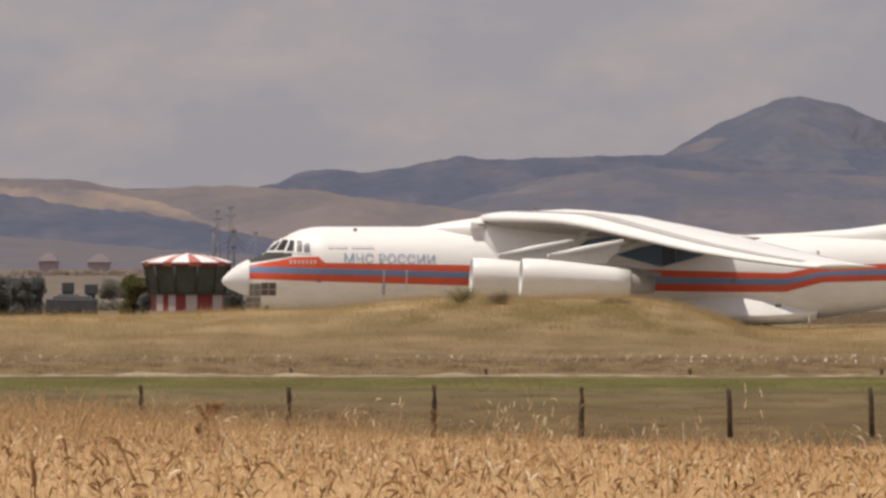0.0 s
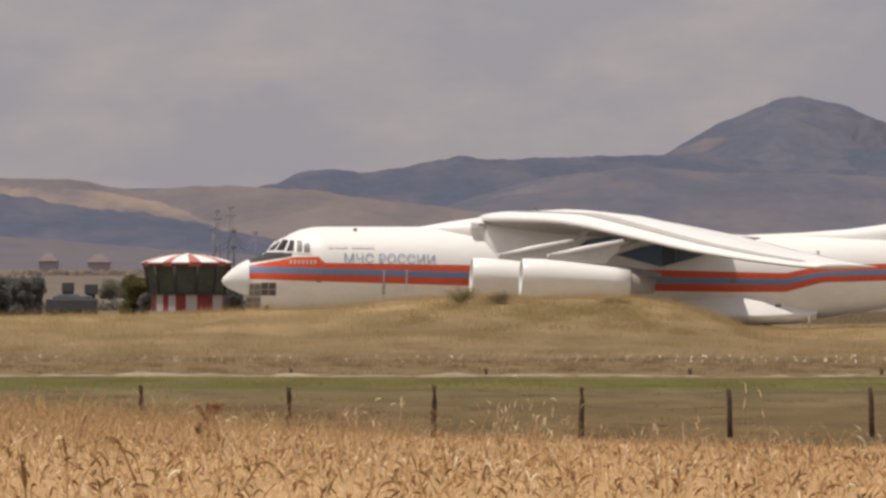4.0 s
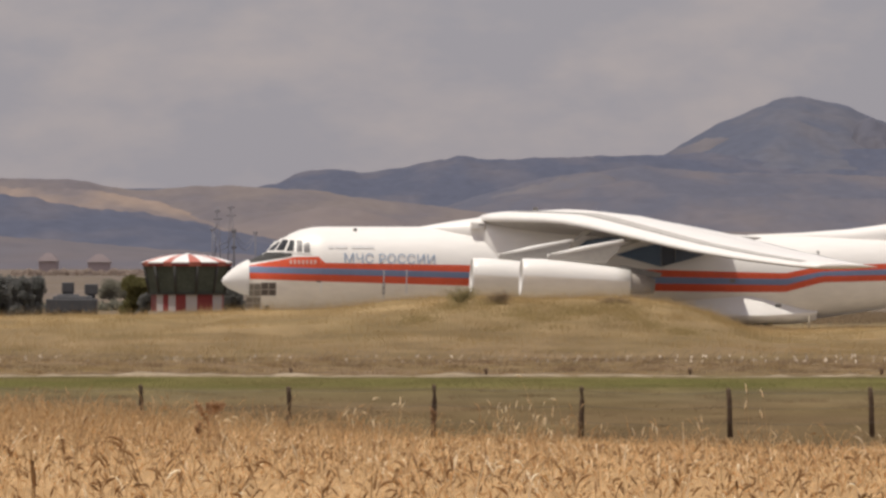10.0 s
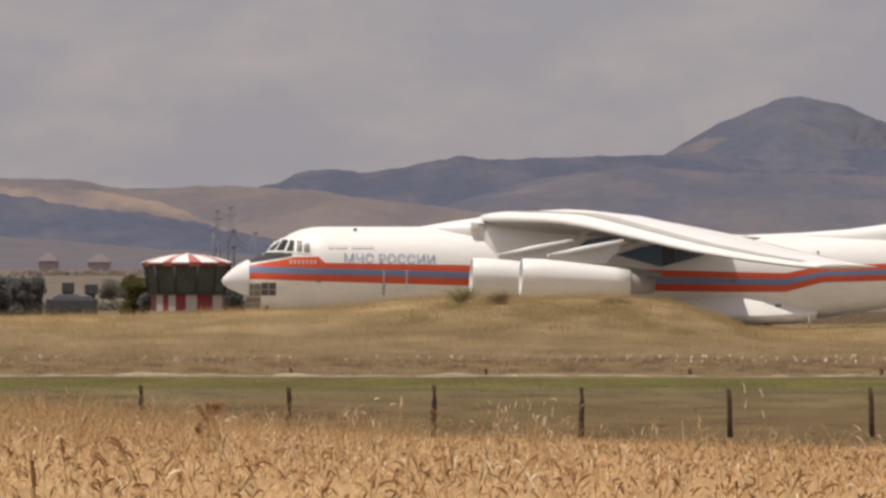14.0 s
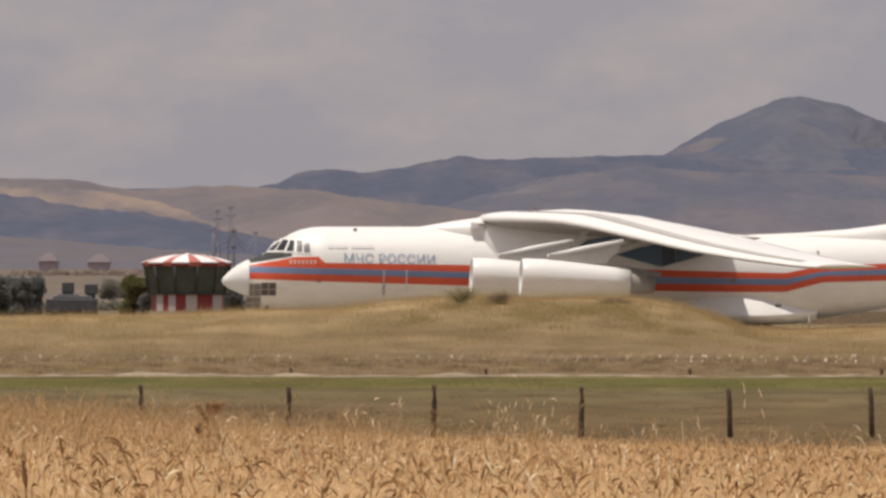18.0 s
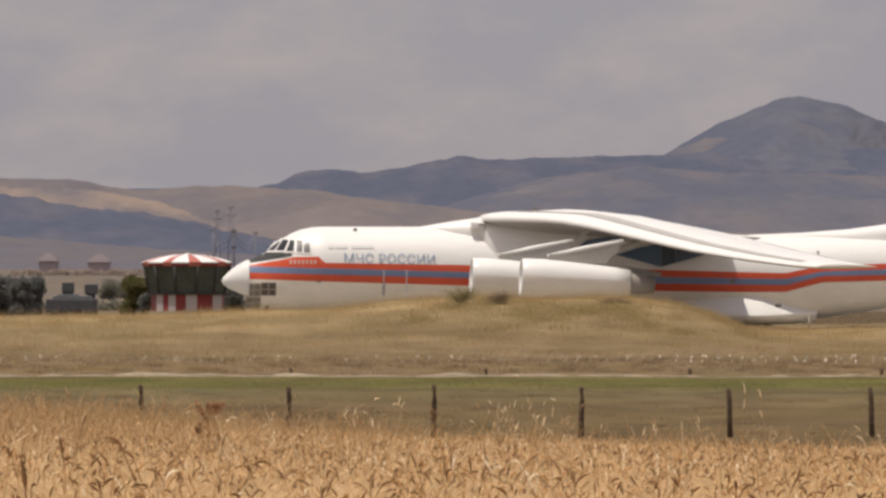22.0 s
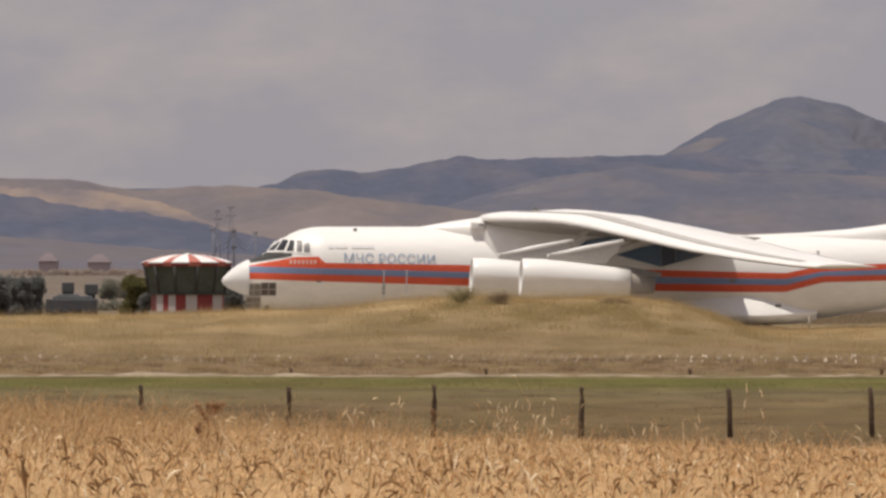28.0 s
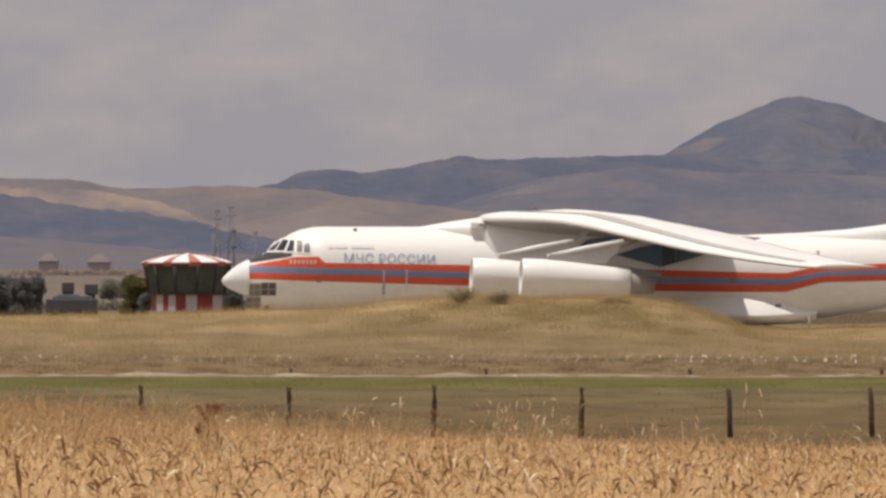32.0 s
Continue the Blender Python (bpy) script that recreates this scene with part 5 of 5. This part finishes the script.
    cx = rng.uniform(-1, 1, clumps) * (cy * half + extra)
    i = rng.randint(0, clumps, n)
    return cx[i] + rng.normal(0, tight * 1.8, n), np.clip(cy[i] + rng.normal(0, tight * 3, n), y0, y1)


def make_grass():
    rng = np.random.RandomState(12)
    xs, ys = clumpy(rng, 26000, 347, 424, clumps=3000, tight=0.9)
    ob = new("dry_grass", blades("dry_grass", xs, ys, rng.uniform(0.05, 0.20, len(xs)), rng.uniform(0.006, 0.013, len(xs)), M["dry_grass"], rng))
    tagged(ob, "tufts of dry straw-coloured grass on the mound", "grass", kind="stuff")
    # a fine veil of seeding grass along the crest, thinning upwards
    def crest(n, tall, thin, label, where):
        x, y = rng.uniform(-30, 30, n), rng.uniform(398, 418, n)
        keep = rng.uniform(0, 1, n) < np.interp(x, [w[0] for w in where], [w[1] for w in where]) * (0.55 + 0.45 * np.sin(x * 1.7 + 0.4 * y) * np.sin(x * 0.61 + 1))
        x, y = x[keep], y[keep]
        h = np.clip(rng.exponential(tall, len(x)), 0.05, tall * 3.2)
        ob = new("dry_grass", blades("dry_grass", x, y, h, rng.uniform(0.6, 1.4, len(x)) * thin, M["pale_grass"], rng, 0.22))
        tagged(ob, label, "grass", kind="stuff")

    crest(34000, 0.13, 0.009, "pale seeding grass along the crest of the mound", [(-30, 0.8), (30, 0.8)])
    crest(30000, 0.24, 0.006, "tall wispy dry grass along the crest of the mound", [(-24, 0.3), (-8, 0.45), (-4, 0.8), (0, 1.0), (10, 1.0), (13, 0.8), (16, 0.3), (24, 0.3)])
    xs, ys = clumpy(rng, 18000, 304, 347, clumps=1600, tight=0.8)
    ob = new("dry_grass", blades("dry_grass", xs, ys, rng.uniform(0.04, 0.15, len(xs)), rng.uniform(0.005, 0.011, len(xs)), M["dry_grass"], rng))
    tagged(ob, "short dry grass round the razor wire", "grass", kind="stuff")
    xs, ys = clumpy(rng, 16000, 281, 299, clumps=900, tight=0.5)
    ob = new("green_grass", blades("green_grass", xs, ys, rng.uniform(0.05, 0.13, len(xs)), rng.uniform(0.006, 0.012, len(xs)), M["green_grass"], rng))
    tagged(ob, "strip of short green grass along the gutter", "grass", kind="stuff")
    xs, ys = clumpy(rng, 30000, 150, 282, clumps=2500, tight=0.5)
    ob = new("olive_grass", blades("olive_grass", xs, ys, rng.uniform(0.04, 0.15, len(xs)), rng.uniform(0.004, 0.008, len(xs)), M["olive_grass"], rng))
    tagged(ob, "short olive-brown meadow grass round the fence", "grass", kind="stuff")


make_grass()


def make_tussocks():
    """Clumps of tall dry grass, each a tuft of fine blades, over the mound and the verge."""
    rng = np.random.RandomState(83)
    for n, y0, y1, tall, wide, material, label in ((420, 352, 416, 0.34, 0.42, "dry_grass", "clumps of tall straw-coloured grass on the mound"), (170, 372, 416, 0.32, 0.45, "brush", "clumps of olive-brown grass on the mound"),
                                                   (300, 306, 345, 0.20, 0.22, "brown_tuft", "brown tufts of dead grass round the razor wire"), (160, 306, 345, 0.20, 0.25, "dry_grass", "pale tufts of dead grass round the razor wire"),
                                                   (320, 160, 282, 0.14, 0.22, "olive_grass", "low tufts of olive grass round the wire fence")):
        cy = rng.uniform(y0, y1, n)
        cx = rng.uniform(-1, 1, n) * cy * 0.056
        if material == "brush":
            # the olive clumps grow on the higher part of the mound
            cx = rng.uniform(1.5, 14, n)
        per = 70
        sp = rng.uniform(0.6, 1.5, n).repeat(per)
        x, y = cx.repeat(per) + rng.normal(0, wide, n * per) * sp, cy.repeat(per) + rng.normal(0, wide * 2, n * per) * sp
        h = tall * sp * rng.uniform(0.3, 1.0, n * per)
        ob = new("grass_tussock", blades("grass_tussock", x, y, h, rng.uniform(0.005, 0.011, n * per), M[material], rng, 0.35))
        tagged(ob, label, "grass", kind="stuff")


make_tussocks()


def make_brush():
    """Soft low brush in patches over the mound."""
    rng = np.random.RandomState(57)
    pts = []
    for px, py, wide, tall in ((920, 562, 26, 14), (955, 566, 34, 12), (1000, 560, 30, 13), (1045, 560, 28, 12), (1085, 556, 36, 12), (1120, 566, 30, 10), (1150, 572, 24, 9), (800, 556, 30, 10),
                               (860, 550, 26, 10), (740, 568, 34, 8), (1210, 576, 30, 8)):
        d = 402.0 - (py - 545) * 0.9
        k = d / FOCAL
        n = int(70 * wide)
        x = (px + rng.normal(0, wide * 0.6, n) - 784) * k
        y = d + rng.normal(0, 1.5, n)
        pts.append(np.stack([x, y, ground_z(x, y) + tall * k * 1.2 * rng.uniform(0, 1, n) ** 1.6], 1))
    ob = new("brush", leaves_mesh("brush", np.concatenate(pts), 0.028, M["brush"], rng=rng))
    tagged(ob, "soft low olive brush in patches on the mound", "brush", kind="stuff")


make_brush()


def make_shrubs():
    rng = np.random.RandomState(5)
    for px0, px1, py, d, lab in ((782, 842, 510, 397, "upright olive-green shrub on the crest of the mound"), (860, 898, 521, 398, "low flat brown shrub on the crest of the mound"),
                                 (1058, 1118, 534, 400, "low spreading brown shrub on the mound")):
        k = d / FOCAL
        x = ((px0 + px1) / 2 - 784) * k
        g = gz(x, d)
        h, w = ZC + (500 - py) * k - g, (px1 - px0) * k / 2
        sh = thing("shrub", pose(x, d, g), lab, "shrub")
        pts = []
        for i in range(12):
            q = rng.uniform(0, 6.28)
            tip = np.array([math.cos(q) * w * rng.uniform(0.4, 1.0), math.sin(q) * w * 0.6, h * rng.uniform(0.55, 1.0)])
            part("stem", tube_mesh("stem", [(0, 0, -0.05), tuple(tip * (0.45, 0.45, 0.6)), tuple(tip)], [0.025, 0.018, 0.006], M["bark"], 5), sh)
            u = rng.uniform(0.2, 1.08, (240, 1))
            pts.append(tip * u + rng.normal(0, 0.17, (240, 3)) * (1.3, 1, 0.6))
        pts = np.concatenate(pts)
        pts[:, 2] = np.clip(pts[:, 2], 0.02, None)
        part("foliage", leaves_mesh("foliage", pts, 0.032, M["brown_scrub" if "brown" in lab else "shrub"], rng=rng), sh, "sparse dry foliage")
    # dead dock weeds: where the plant stands, and its heads from tip to foot with their half width
    for px, d, heads in ((372, 62, ((347, 712, 360, 732, 5), (353, 722, 370, 750, 5), (368, 715, 370, 730, 5), (375, 714, 375, 731, 5), (382, 714, 380, 730, 5), (389, 714, 385, 728, 5), (396, 715, 389, 726, 4))),
                         (356, 64, ((352, 748, 356, 764, 5), (346, 756, 352, 768, 4))), (766, 200, ((764, 724, 766, 742, 3), (770, 730, 768, 744, 3)))):
        k = d / FOCAL
        x = (px - 784) * k
        g = gz(x, d)
        wd = thing("dock_weed", pose(x, d, g), "dead reddish-brown dock weed with seed heads", "weed")
        for a, b, a2, b2, w in heads:
            tip, foot = (np.array([(p - px) * k, rng.uniform(-0.05, 0.05), ZC + (500 - q) * k - g]) for p, q in ((a, b), (a2, b2)))
            part("stem", tube_mesh("stem", [(0, 0, -0.05), tuple(foot * (0.7, 0.7, 0.6)), tuple(foot), tuple(tip)], [0.9 * k, 0.8 * k, 0.7 * k, 0.4 * k], M["weed"], 5), wd)
            u = rng.uniform(0, 1, (170, 1))
            part("seed_head", leaves_mesh("seed_head", foot + (tip - foot) * u + rng.normal(0, w * k * 0.5, (170, 3)), 2.3 * k, M["weed"], rng=rng), wd, "reddish-brown seed head")["kind"] = "stuff"


make_shrubs()


def stalk_shape(height, nod, ear, fat, rings, awns, rng, leaf=0, steps=5, stem=0.0022):
    """One wheat stalk as verts, triangles and a mark for those of the ear: a bent stem, a four-sided ear that nods, a few awns and dry leaves."""
    pts = []
    p, ang = np.array([0.0, 0.0, 0.0]), 0.03
    for i in range(steps + 1):
        pts.append((p.copy(), ang))
        if i < steps:
            ang += nod * 0.055 * (i / steps)
            p = p + np.array([math.sin(ang), 0, math.cos(ang)]) * height / steps
    verts, tris = [], []
    for i, (q, a) in enumerate(pts):
        w = stem if i < steps else 0.7 * stem
        verts += [(q[0] - w, q[1] - w, q[2]), (q[0] + w, q[1] + w, q[2])]
        if i:
            o = 2 * (i - 1)
            tris += [(o, o + 1, o + 3), (o, o + 3, o + 2)]
    o = len(verts)
    prof = np.interp(np.linspace(0, 1, rings), [0, 0.2, 0.6, 1], [0.35, 1.0, 0.9, 0.15])
    for r in range(rings):
        wid = prof[r] * fat * (1.0 if r % 2 == 0 else 0.82)
        d = np.array([math.cos(ang), 0, -math.sin(ang)])
        verts += [tuple(p + d * wid), tuple(p + np.array([0, wid * 0.8, 0])), tuple(p - d * wid), tuple(p - np.array([0, wid * 0.8, 0]))]
        if r:
            b = o + 4 * (r - 1)
            for k in range(4):
                k2 = (k + 1) % 4
                tris += [(b + k, b + k2, b + 4 + k2), (b + k, b + 4 + k2, b + 4 + k)]
        if r < rings - 1:
            ang += nod * 0.55 / rings
            p = p + np.array([math.sin(ang), 0, math.cos(ang)]) * ear / (rings - 1)
    eared = len(tris)
    for i in range(awns):
        r = rng.randint(rings // 3, rings)
        b = verts[o + 4 * r + (i % 4)]
        a2 = ang + rng.uniform(-0.35, 0.35)
        ln = ear * rng.uniform(0.45, 0.8)
        t = (b[0] + math.sin(a2) * ln, b[1] + rng.uniform(-0.02, 0.02), b[2] + math.cos(a2) * ln)
        j = len(verts)
        verts += [(b[0] - 0.0012, b[1], b[2]), (b[0] + 0.0012, b[1], b[2]), t]
        tris.append((j, j + 1, j + 2))
    for i in range(leaf):
        j = len(verts)
        z = height * rng.uniform(0.62, 0.97)
        q, w, ln = rng.uniform(0, 6.28), rng.uniform(0.0025, 0.0045), rng.uniform(0.06, 0.12)
        c, sn = math.cos(q), math.sin(q)
        up, down = rng.uniform(0.0, 0.05), rng.uniform(-0.07, 0.03)
        verts += [(0, 0, z), (c * ln * 0.5 - sn * w, sn * ln * 0.5 + c * w, z + up), (c * ln * 0.5 + sn * w, sn * ln * 0.5 - c * w, z + up - 0.004), (c * ln, sn * ln, z + down)]
        tris += [(j, j + 1, j + 2), (j + 1, j + 3, j + 2)]
    mark = np.zeros(len(tris), int)
    mark[2 * steps:eared] = 1
    return np.array(verts), np.array(tris), mark


def plant(name, xs, ys, shapes, rng, material, ear=None, label="", lean=0.17):
    """Stalks of the given shapes at the given places, their ears in a material of their own."""
    vs, ts, ms, o = [], [], [], 0
    pick = rng.randint(0, len(shapes), len(xs))
    z = ground_z(xs, ys)
    for s, (v, t, mark) in enumerate(shapes):
        i = np.where(pick == s)[0]
        if not len(i):
            continue
        q = rng.uniform(0, 2 * np.pi, len(i))
        sc = np.clip(rng.normal(1.0, 0.075, len(i)), 0.78, 1.22)
        lx, ly = rng.normal(0, lean, len(i)), rng.normal(0, lean, len(i))
        c, sn = np.cos(q)[:, None], np.sin(q)[:, None]
        bent = (v[None, :, 2] / 0.7) ** 2 * 0.7
        X = v[None, :, 0] * c - v[None, :, 1] * sn + bent * lx[:, None]
        Y = v[None, :, 0] * sn + v[None, :, 1] * c + bent * ly[:, None]
        Z = v[None, :, 2] * sc[:, None]
        P = np.stack([X + xs[i][:, None], Y + ys[i][:, None], Z + z[i][:, None]], 2).reshape(-1, 3)
        T = (t[None] + (np.arange(len(i)) * len(v))[:, None, None] + o).reshape(-1, 3)
        vs.append(P)
        ts.append(T)
        ms.append(np.tile(mark, len(i)))
        o += len(P)
    me = mesh_arrays(name, np.concatenate(vs), np.concatenate(ts), material)
    if ear:
        me.materials.append(ear)
        me.polygons.foreach_set("material_index", np.concatenate(ms).astype(np.int32))
    return tagged(new(name, me), label, "wheat", kind="stuff")


swaths = []


def make_wheat():
    rng = np.random.RandomState(33)
    near = [stalk_shape(rng.uniform(0.66, 0.78), rng.uniform(0.1, 4.2), rng.uniform(0.034, 0.046), rng.uniform(0.0046, 0.0060), 4, 7, rng, 2, 4) for _ in range(26)]
    mid = [stalk_shape(rng.uniform(0.66, 0.78), rng.uniform(0.1, 2.8), rng.uniform(0.034, 0.046), rng.uniform(0.0048, 0.0062), 3, 3, rng, 2, 3) for _ in range(16)]

    def field(n, y0, y1, spread=0.0555, extra=0.3):
        y = np.sqrt(rng.uniform(y0 * y0, y1 * y1, n))
        return rng.uniform(-1, 1, n) * (y * spread + extra), y

    # the close canopy of stems and leaves under the ears
    gy = np.concatenate([np.arange(14, 64, 0.14), np.arange(64, 127, 0.4)])
    edge = gy[:, None] * 0.056 + 0.4
    side = np.array([0.04, 0.1, 0.18, 0.28, 0.4, 0.55, 0.75, 0.97, 1.0])
    X = np.concatenate([-(edge + (33 - edge) * side[::-1]), edge * np.linspace(-1, 1, 150), edge + (33 - edge) * side], 1)
    nx, ny = X.shape[1], len(gy)
    Y = np.repeat(gy[:, None], nx, 1)
    lift = np.array([noise.fractal(Vector((x * 5, y * 2.2, 3)), 0.8, 2.1, 4) for x, y in zip(X.ravel(), Y.ravel())]).reshape(ny, nx)
    tall = 0.735 + 0.065 * lift
    # the field ends in a steep edge down to the ground
    tall[0], tall[-1], tall[:, 0], tall[:, -1] = 0, 0, 0, 0
    Z = ground_z(X, Y) + tall
    i, j = np.meshgrid(np.arange(nx - 1), np.arange(ny - 1))
    a = (j * nx + i).ravel()
    me = mesh_arrays("wheat_canopy", np.stack([X.ravel(), Y.ravel(), Z.ravel()], 1), np.concatenate([np.stack([a, a + 1, a + nx + 1], 1), np.stack([a, a + nx + 1, a + nx], 1)]), M["canopy"])
    tagged(new("wheat_canopy", me), "close canopy of dry straw and leaves under the wheat ears", "wheat", kind="stuff")

    xs, ys = field(11500, 24, 64)
    swath = np.digitize(ys + 1.5 * np.sin(xs * 1.3), [33, 38, 43, 48, 54])
    for k in range(6):
        swaths.append(plant("wheat_field", xs[swath == k], ys[swath == k], near, rng, M["wheat"], M["wheat_ear"], label="ripe golden wheat with nodding ears"))
    xs, ys = field(20000, 64, 126)
    plant("wheat_field", xs, ys, mid, rng, M["wheat"], M["wheat_ear"], label="ripe golden wheat further out in the field")
    # taller thin stalks that stand over the rest, most of them where the field rises
    tall = [stalk_shape(rng.uniform(0.74, 0.98), rng.uniform(0.3, 3.6), rng.uniform(0.045, 0.065), rng.uniform(0.0042, 0.0058), 3, 4, rng, 0, 4) for _ in range(16)]
    xs, ys = field(20000, 50, 125)
    keep = rng.uniform(0, 1, len(xs)) < np.interp(xs / ys, [-0.05, -0.043, -0.03, -0.015, 0.0, 0.05], [1.0, 0.85, 0.5, 0.38, 0.12, 0.04])
    plant("wheat_field", xs[keep], ys[keep], tall, rng, M["thin_wheat"], label="taller thin stalks of ripe wheat and oat")
    # dark hooked ears and glint-pale ones that stand a little above the rest
    dark = [stalk_shape(rng.uniform(0.74, 0.84), rng.uniform(0.1, 4.0), rng.uniform(0.036, 0.052), rng.uniform(0.0052, 0.0066), 4, 6, rng, 0, 5) for _ in range(20)]
    xs, ys = field(2300, 25, 66)
    swaths.append(plant("wheat_field", xs, ys, dark, rng, M["thin_wheat"], M["brown_ear"], label="dark brown hooked wheat ears above the rest"))
    xs, ys = field(700, 26, 90)
    swaths.append(plant("wheat_field", xs, ys, dark, rng, M["pale_straw"], label="pale wheat ears above the rest, glints painted in"))
    xs, ys = strew(rng, 16000, -32, 32, 16, 126)
    keep = np.abs(xs) > ys * 0.0555 + 0.3
    plant("wheat_field", xs[keep], ys[keep], mid, rng, M["wheat"], M["wheat_ear"], label="ripe golden wheat at the sides of the field")
    # a loose clump of oats that has outgrown the wheat
    oats = [stalk_shape(rng.uniform(0.82, 1.10), rng.uniform(0.3, 3.2), rng.uniform(0.035, 0.05), rng.uniform(0.0042, 0.0056), 3, 5, rng, 0, 5, 0.0014) for _ in range(14)]
    ys = rng.uniform(62, 76, 110)
    xs = rng.normal(0.0088, 0.0026, 110) * ys
    plant("oats", xs, ys, oats, rng, M["thin_wheat"], M["pale_straw"], label="loose clump of tall pale oats above the wheat", lean=0.08)


make_wheat()

# tall single stalks that stand out of the field and sway: bearing, height of the head, distance, bend
STALKS = [(45, 778, 22, 0.25), (466, 816, 36, 4.3), (516, 776, 46, 0.8), (185, 778, 40, 2.9), (160, 785, 40, 1.6), (112, 762, 38, 0.4), (178, 772, 38, 3.2), (675, 703, 70, 3.2), (709, 701, 70, 0.3),
          (699, 713, 72, 3.3), (718, 707, 72, 1.2), (861, 705, 74, 1.5), (915, 705, 74, 0.6), (896, 716, 75, 0.3), (943, 711, 74, 0.7), (971, 704, 72, 3.0), (965, 736, 70, 0.4), (920, 744, 70, 1.0), (889, 746, 70, 2.2),
          (914, 661, 60, 3.4), (1321, 674, 62, 0.3), (1319, 703, 66, 0.4), (1344, 686, 66, 0.8), (1348, 725, 70, 0.6), (1238, 732, 72, 0.5), (1232, 746, 72, 0.8), (1156, 745, 70, 0.3), (1119, 756, 66, 0.8),
          (1141, 758, 66, 0.6), (1509, 748, 66, 2.0), (1365, 758, 66, 1.6), (345, 728, 64, 3.0), (392, 736, 64, 3.2), (407, 737, 64, 3.0), (416, 739, 64, 2.6), (432, 737, 62, 0.4), (475, 728, 64, 0.5), (620, 722, 68, 1.5),
          (632, 720, 68, 0.6), (638, 728, 66, 2.8), (626, 738, 66, 0.5), (612, 730, 66, 0.9), (1424, 838, 36, 3.3), (680, 852, 36, 3.2), (1000, 815, 38, 1.0), (860, 800, 40, 0.6), (330, 800, 42, 2.0), (1500, 765, 55, 2.2),
          (861, 777, 42, 0.3), (801, 793, 40, 0.3), (786, 799, 40, 0.5), (662, 815, 38, 0.3), (843, 842, 34, 0.2), (722, 833, 36, 3.2), (690, 852, 34, 3.4), (697, 866, 33, 3.5), (1218, 842, 36, 0.6), (1475, 857, 34, 3.4),
          (1452, 872, 33, 3.6), (146, 796, 38, 1.8), (192, 790, 38, 2.6), (1288, 846, 36, 0.3), (1160, 818, 38, 0.4), (600, 838, 36, 1.0), (250, 830, 37, 2.8), (392, 846, 35, 0.4), (1070, 838, 36, 2.6), (930, 846, 35, 0.5)]
stalks = []


def make_stalks():
    rng = np.random.RandomState(71)
    for px, py, d, nod in STALKS:
        x, y, z = at(px, py, d)
        g = gz(x, y)
        # oats and thin late ears further out are smaller than the wheat close by
        far = d > 58
        ear = rng.uniform(0.042, 0.056) if far else rng.uniform(0.07, 0.085) if d > 25 else 0.075
        fat, thin = (0.0052, 0.0011) if far else (0.0074, 0.0030)
        v, t, mark = stalk_shape(1.0, nod, ear, fat, 6, 7, rng, stem=thin)
        top = v[:, 2].max()
        hgt = max(0.3, z - g)
        stem = hgt - (top - 1.0)
        v, t, mark = stalk_shape(stem, nod, ear, fat, 6, 7, np.random.RandomState(5), stem=thin)
        tip = v[np.argmax(v[:, 2]), 0]
        flip = rng.choice([0, 180])
        x -= tip if flip == 0 else -tip
        st = thing("wheat_stalk", pose(x, y, g, 0, 0, flip), "single tall wheat stalk with a bent bearded ear", "wheat stalk", "tall wheat stalks")
        split = 12
        stem_t = t[(t < split).all(1)]
        ear_t = t[(t >= split).all(1)] - split
        part("stem", mesh_arrays("stem", v[:split], stem_t, M["thin_wheat" if far else "brown_ear" if d < 43 else "pale_straw"]), st, "thin dry stem")
        part("ear", mesh_arrays("ear", v[split:], ear_t, M["brown_ear"] if d < 43 else M["pale_straw"]), st, "bearded golden ear")
        stalks.append((st, x, y, g, flip, hgt))


make_stalks()


# ---- what moves ----
def motions():
    rng = random.Random(90)
    for n, (st, x, y, g, flip, hgt) in enumerate(stalks):
        if n == 0:
            # the big ear close by swings in the gusts: seconds and its bearing
            swing = [(0, 62), (1, 55), (2, 54), (3, 46), (4.5, 42), (6, 37), (6.4, 62), (6.8, 40), (7, 40), (7.6, 50), (8, 54), (8.4, 85), (8.8, 74), (9, 44), (10, 61), (11, 49), (12, 40), (13, 46), (14, 61), (15.5, 50),
                     (17, 48), (18, 44), (19, 47), (20, 47), (21, 44), (22, 43), (23, 37), (24, 39), (25, 44), (26.5, 40), (28, 43), (29, 60), (30, 50), (31, 31), (32, 32)]
            walk(st, [(float(t), pose(x, y, g, 0, (1 if not flip else -1) * math.degrees(math.atan((b - 45) * y / FOCAL / hgt)), flip)) for t, b in swing])
            continue
        amp, ph, rate = rng.uniform(0.25, 0.6), rng.uniform(0, 6.28), rng.uniform(1.1, 1.9)
        sway = []
        for i in range(33):
            lean = amp * math.sin(rate * i + ph) + 0.35 * amp * math.sin(2.7 * i + 2 * ph) - 0.012 * i
            sway.append((float(i), pose(x, y, g, 0.3 * lean, lean if not flip else -lean, flip)))
        walk(st, sway)
    for k, swath in enumerate(swaths):
        # the wind moves the ears by a few millimetres
        walk(swath, [(i * 0.8, pose(0.004 * math.sin(1.3 * i + 1.7 * k) + 0.002 * math.sin(2.9 * i + k) - 0.0002 * i, 0, 0)) for i in range(41)])
    bx, by, bz = beacon.location
    turns = [(0.0, pose(bx, by, bz, 0, 0, 180))]
    for t0 in FLASHES:
        for k, turn in ((-3, 180), (-2, 120), (-1, 60), (0, 0), (1, -60), (2, -120), (3, -180)):
            turns.append((t0 + k / 30, pose(bx, by, bz, 0, 0, turn - YAW if abs(turn) < 90 else turn)))
    turns.append((32.0, pose(bx, by, bz, 0, 0, 180)))
    walk(beacon, turns)


# when the beacon's beam sweeps past
FLASHES = [9.0]
motions()
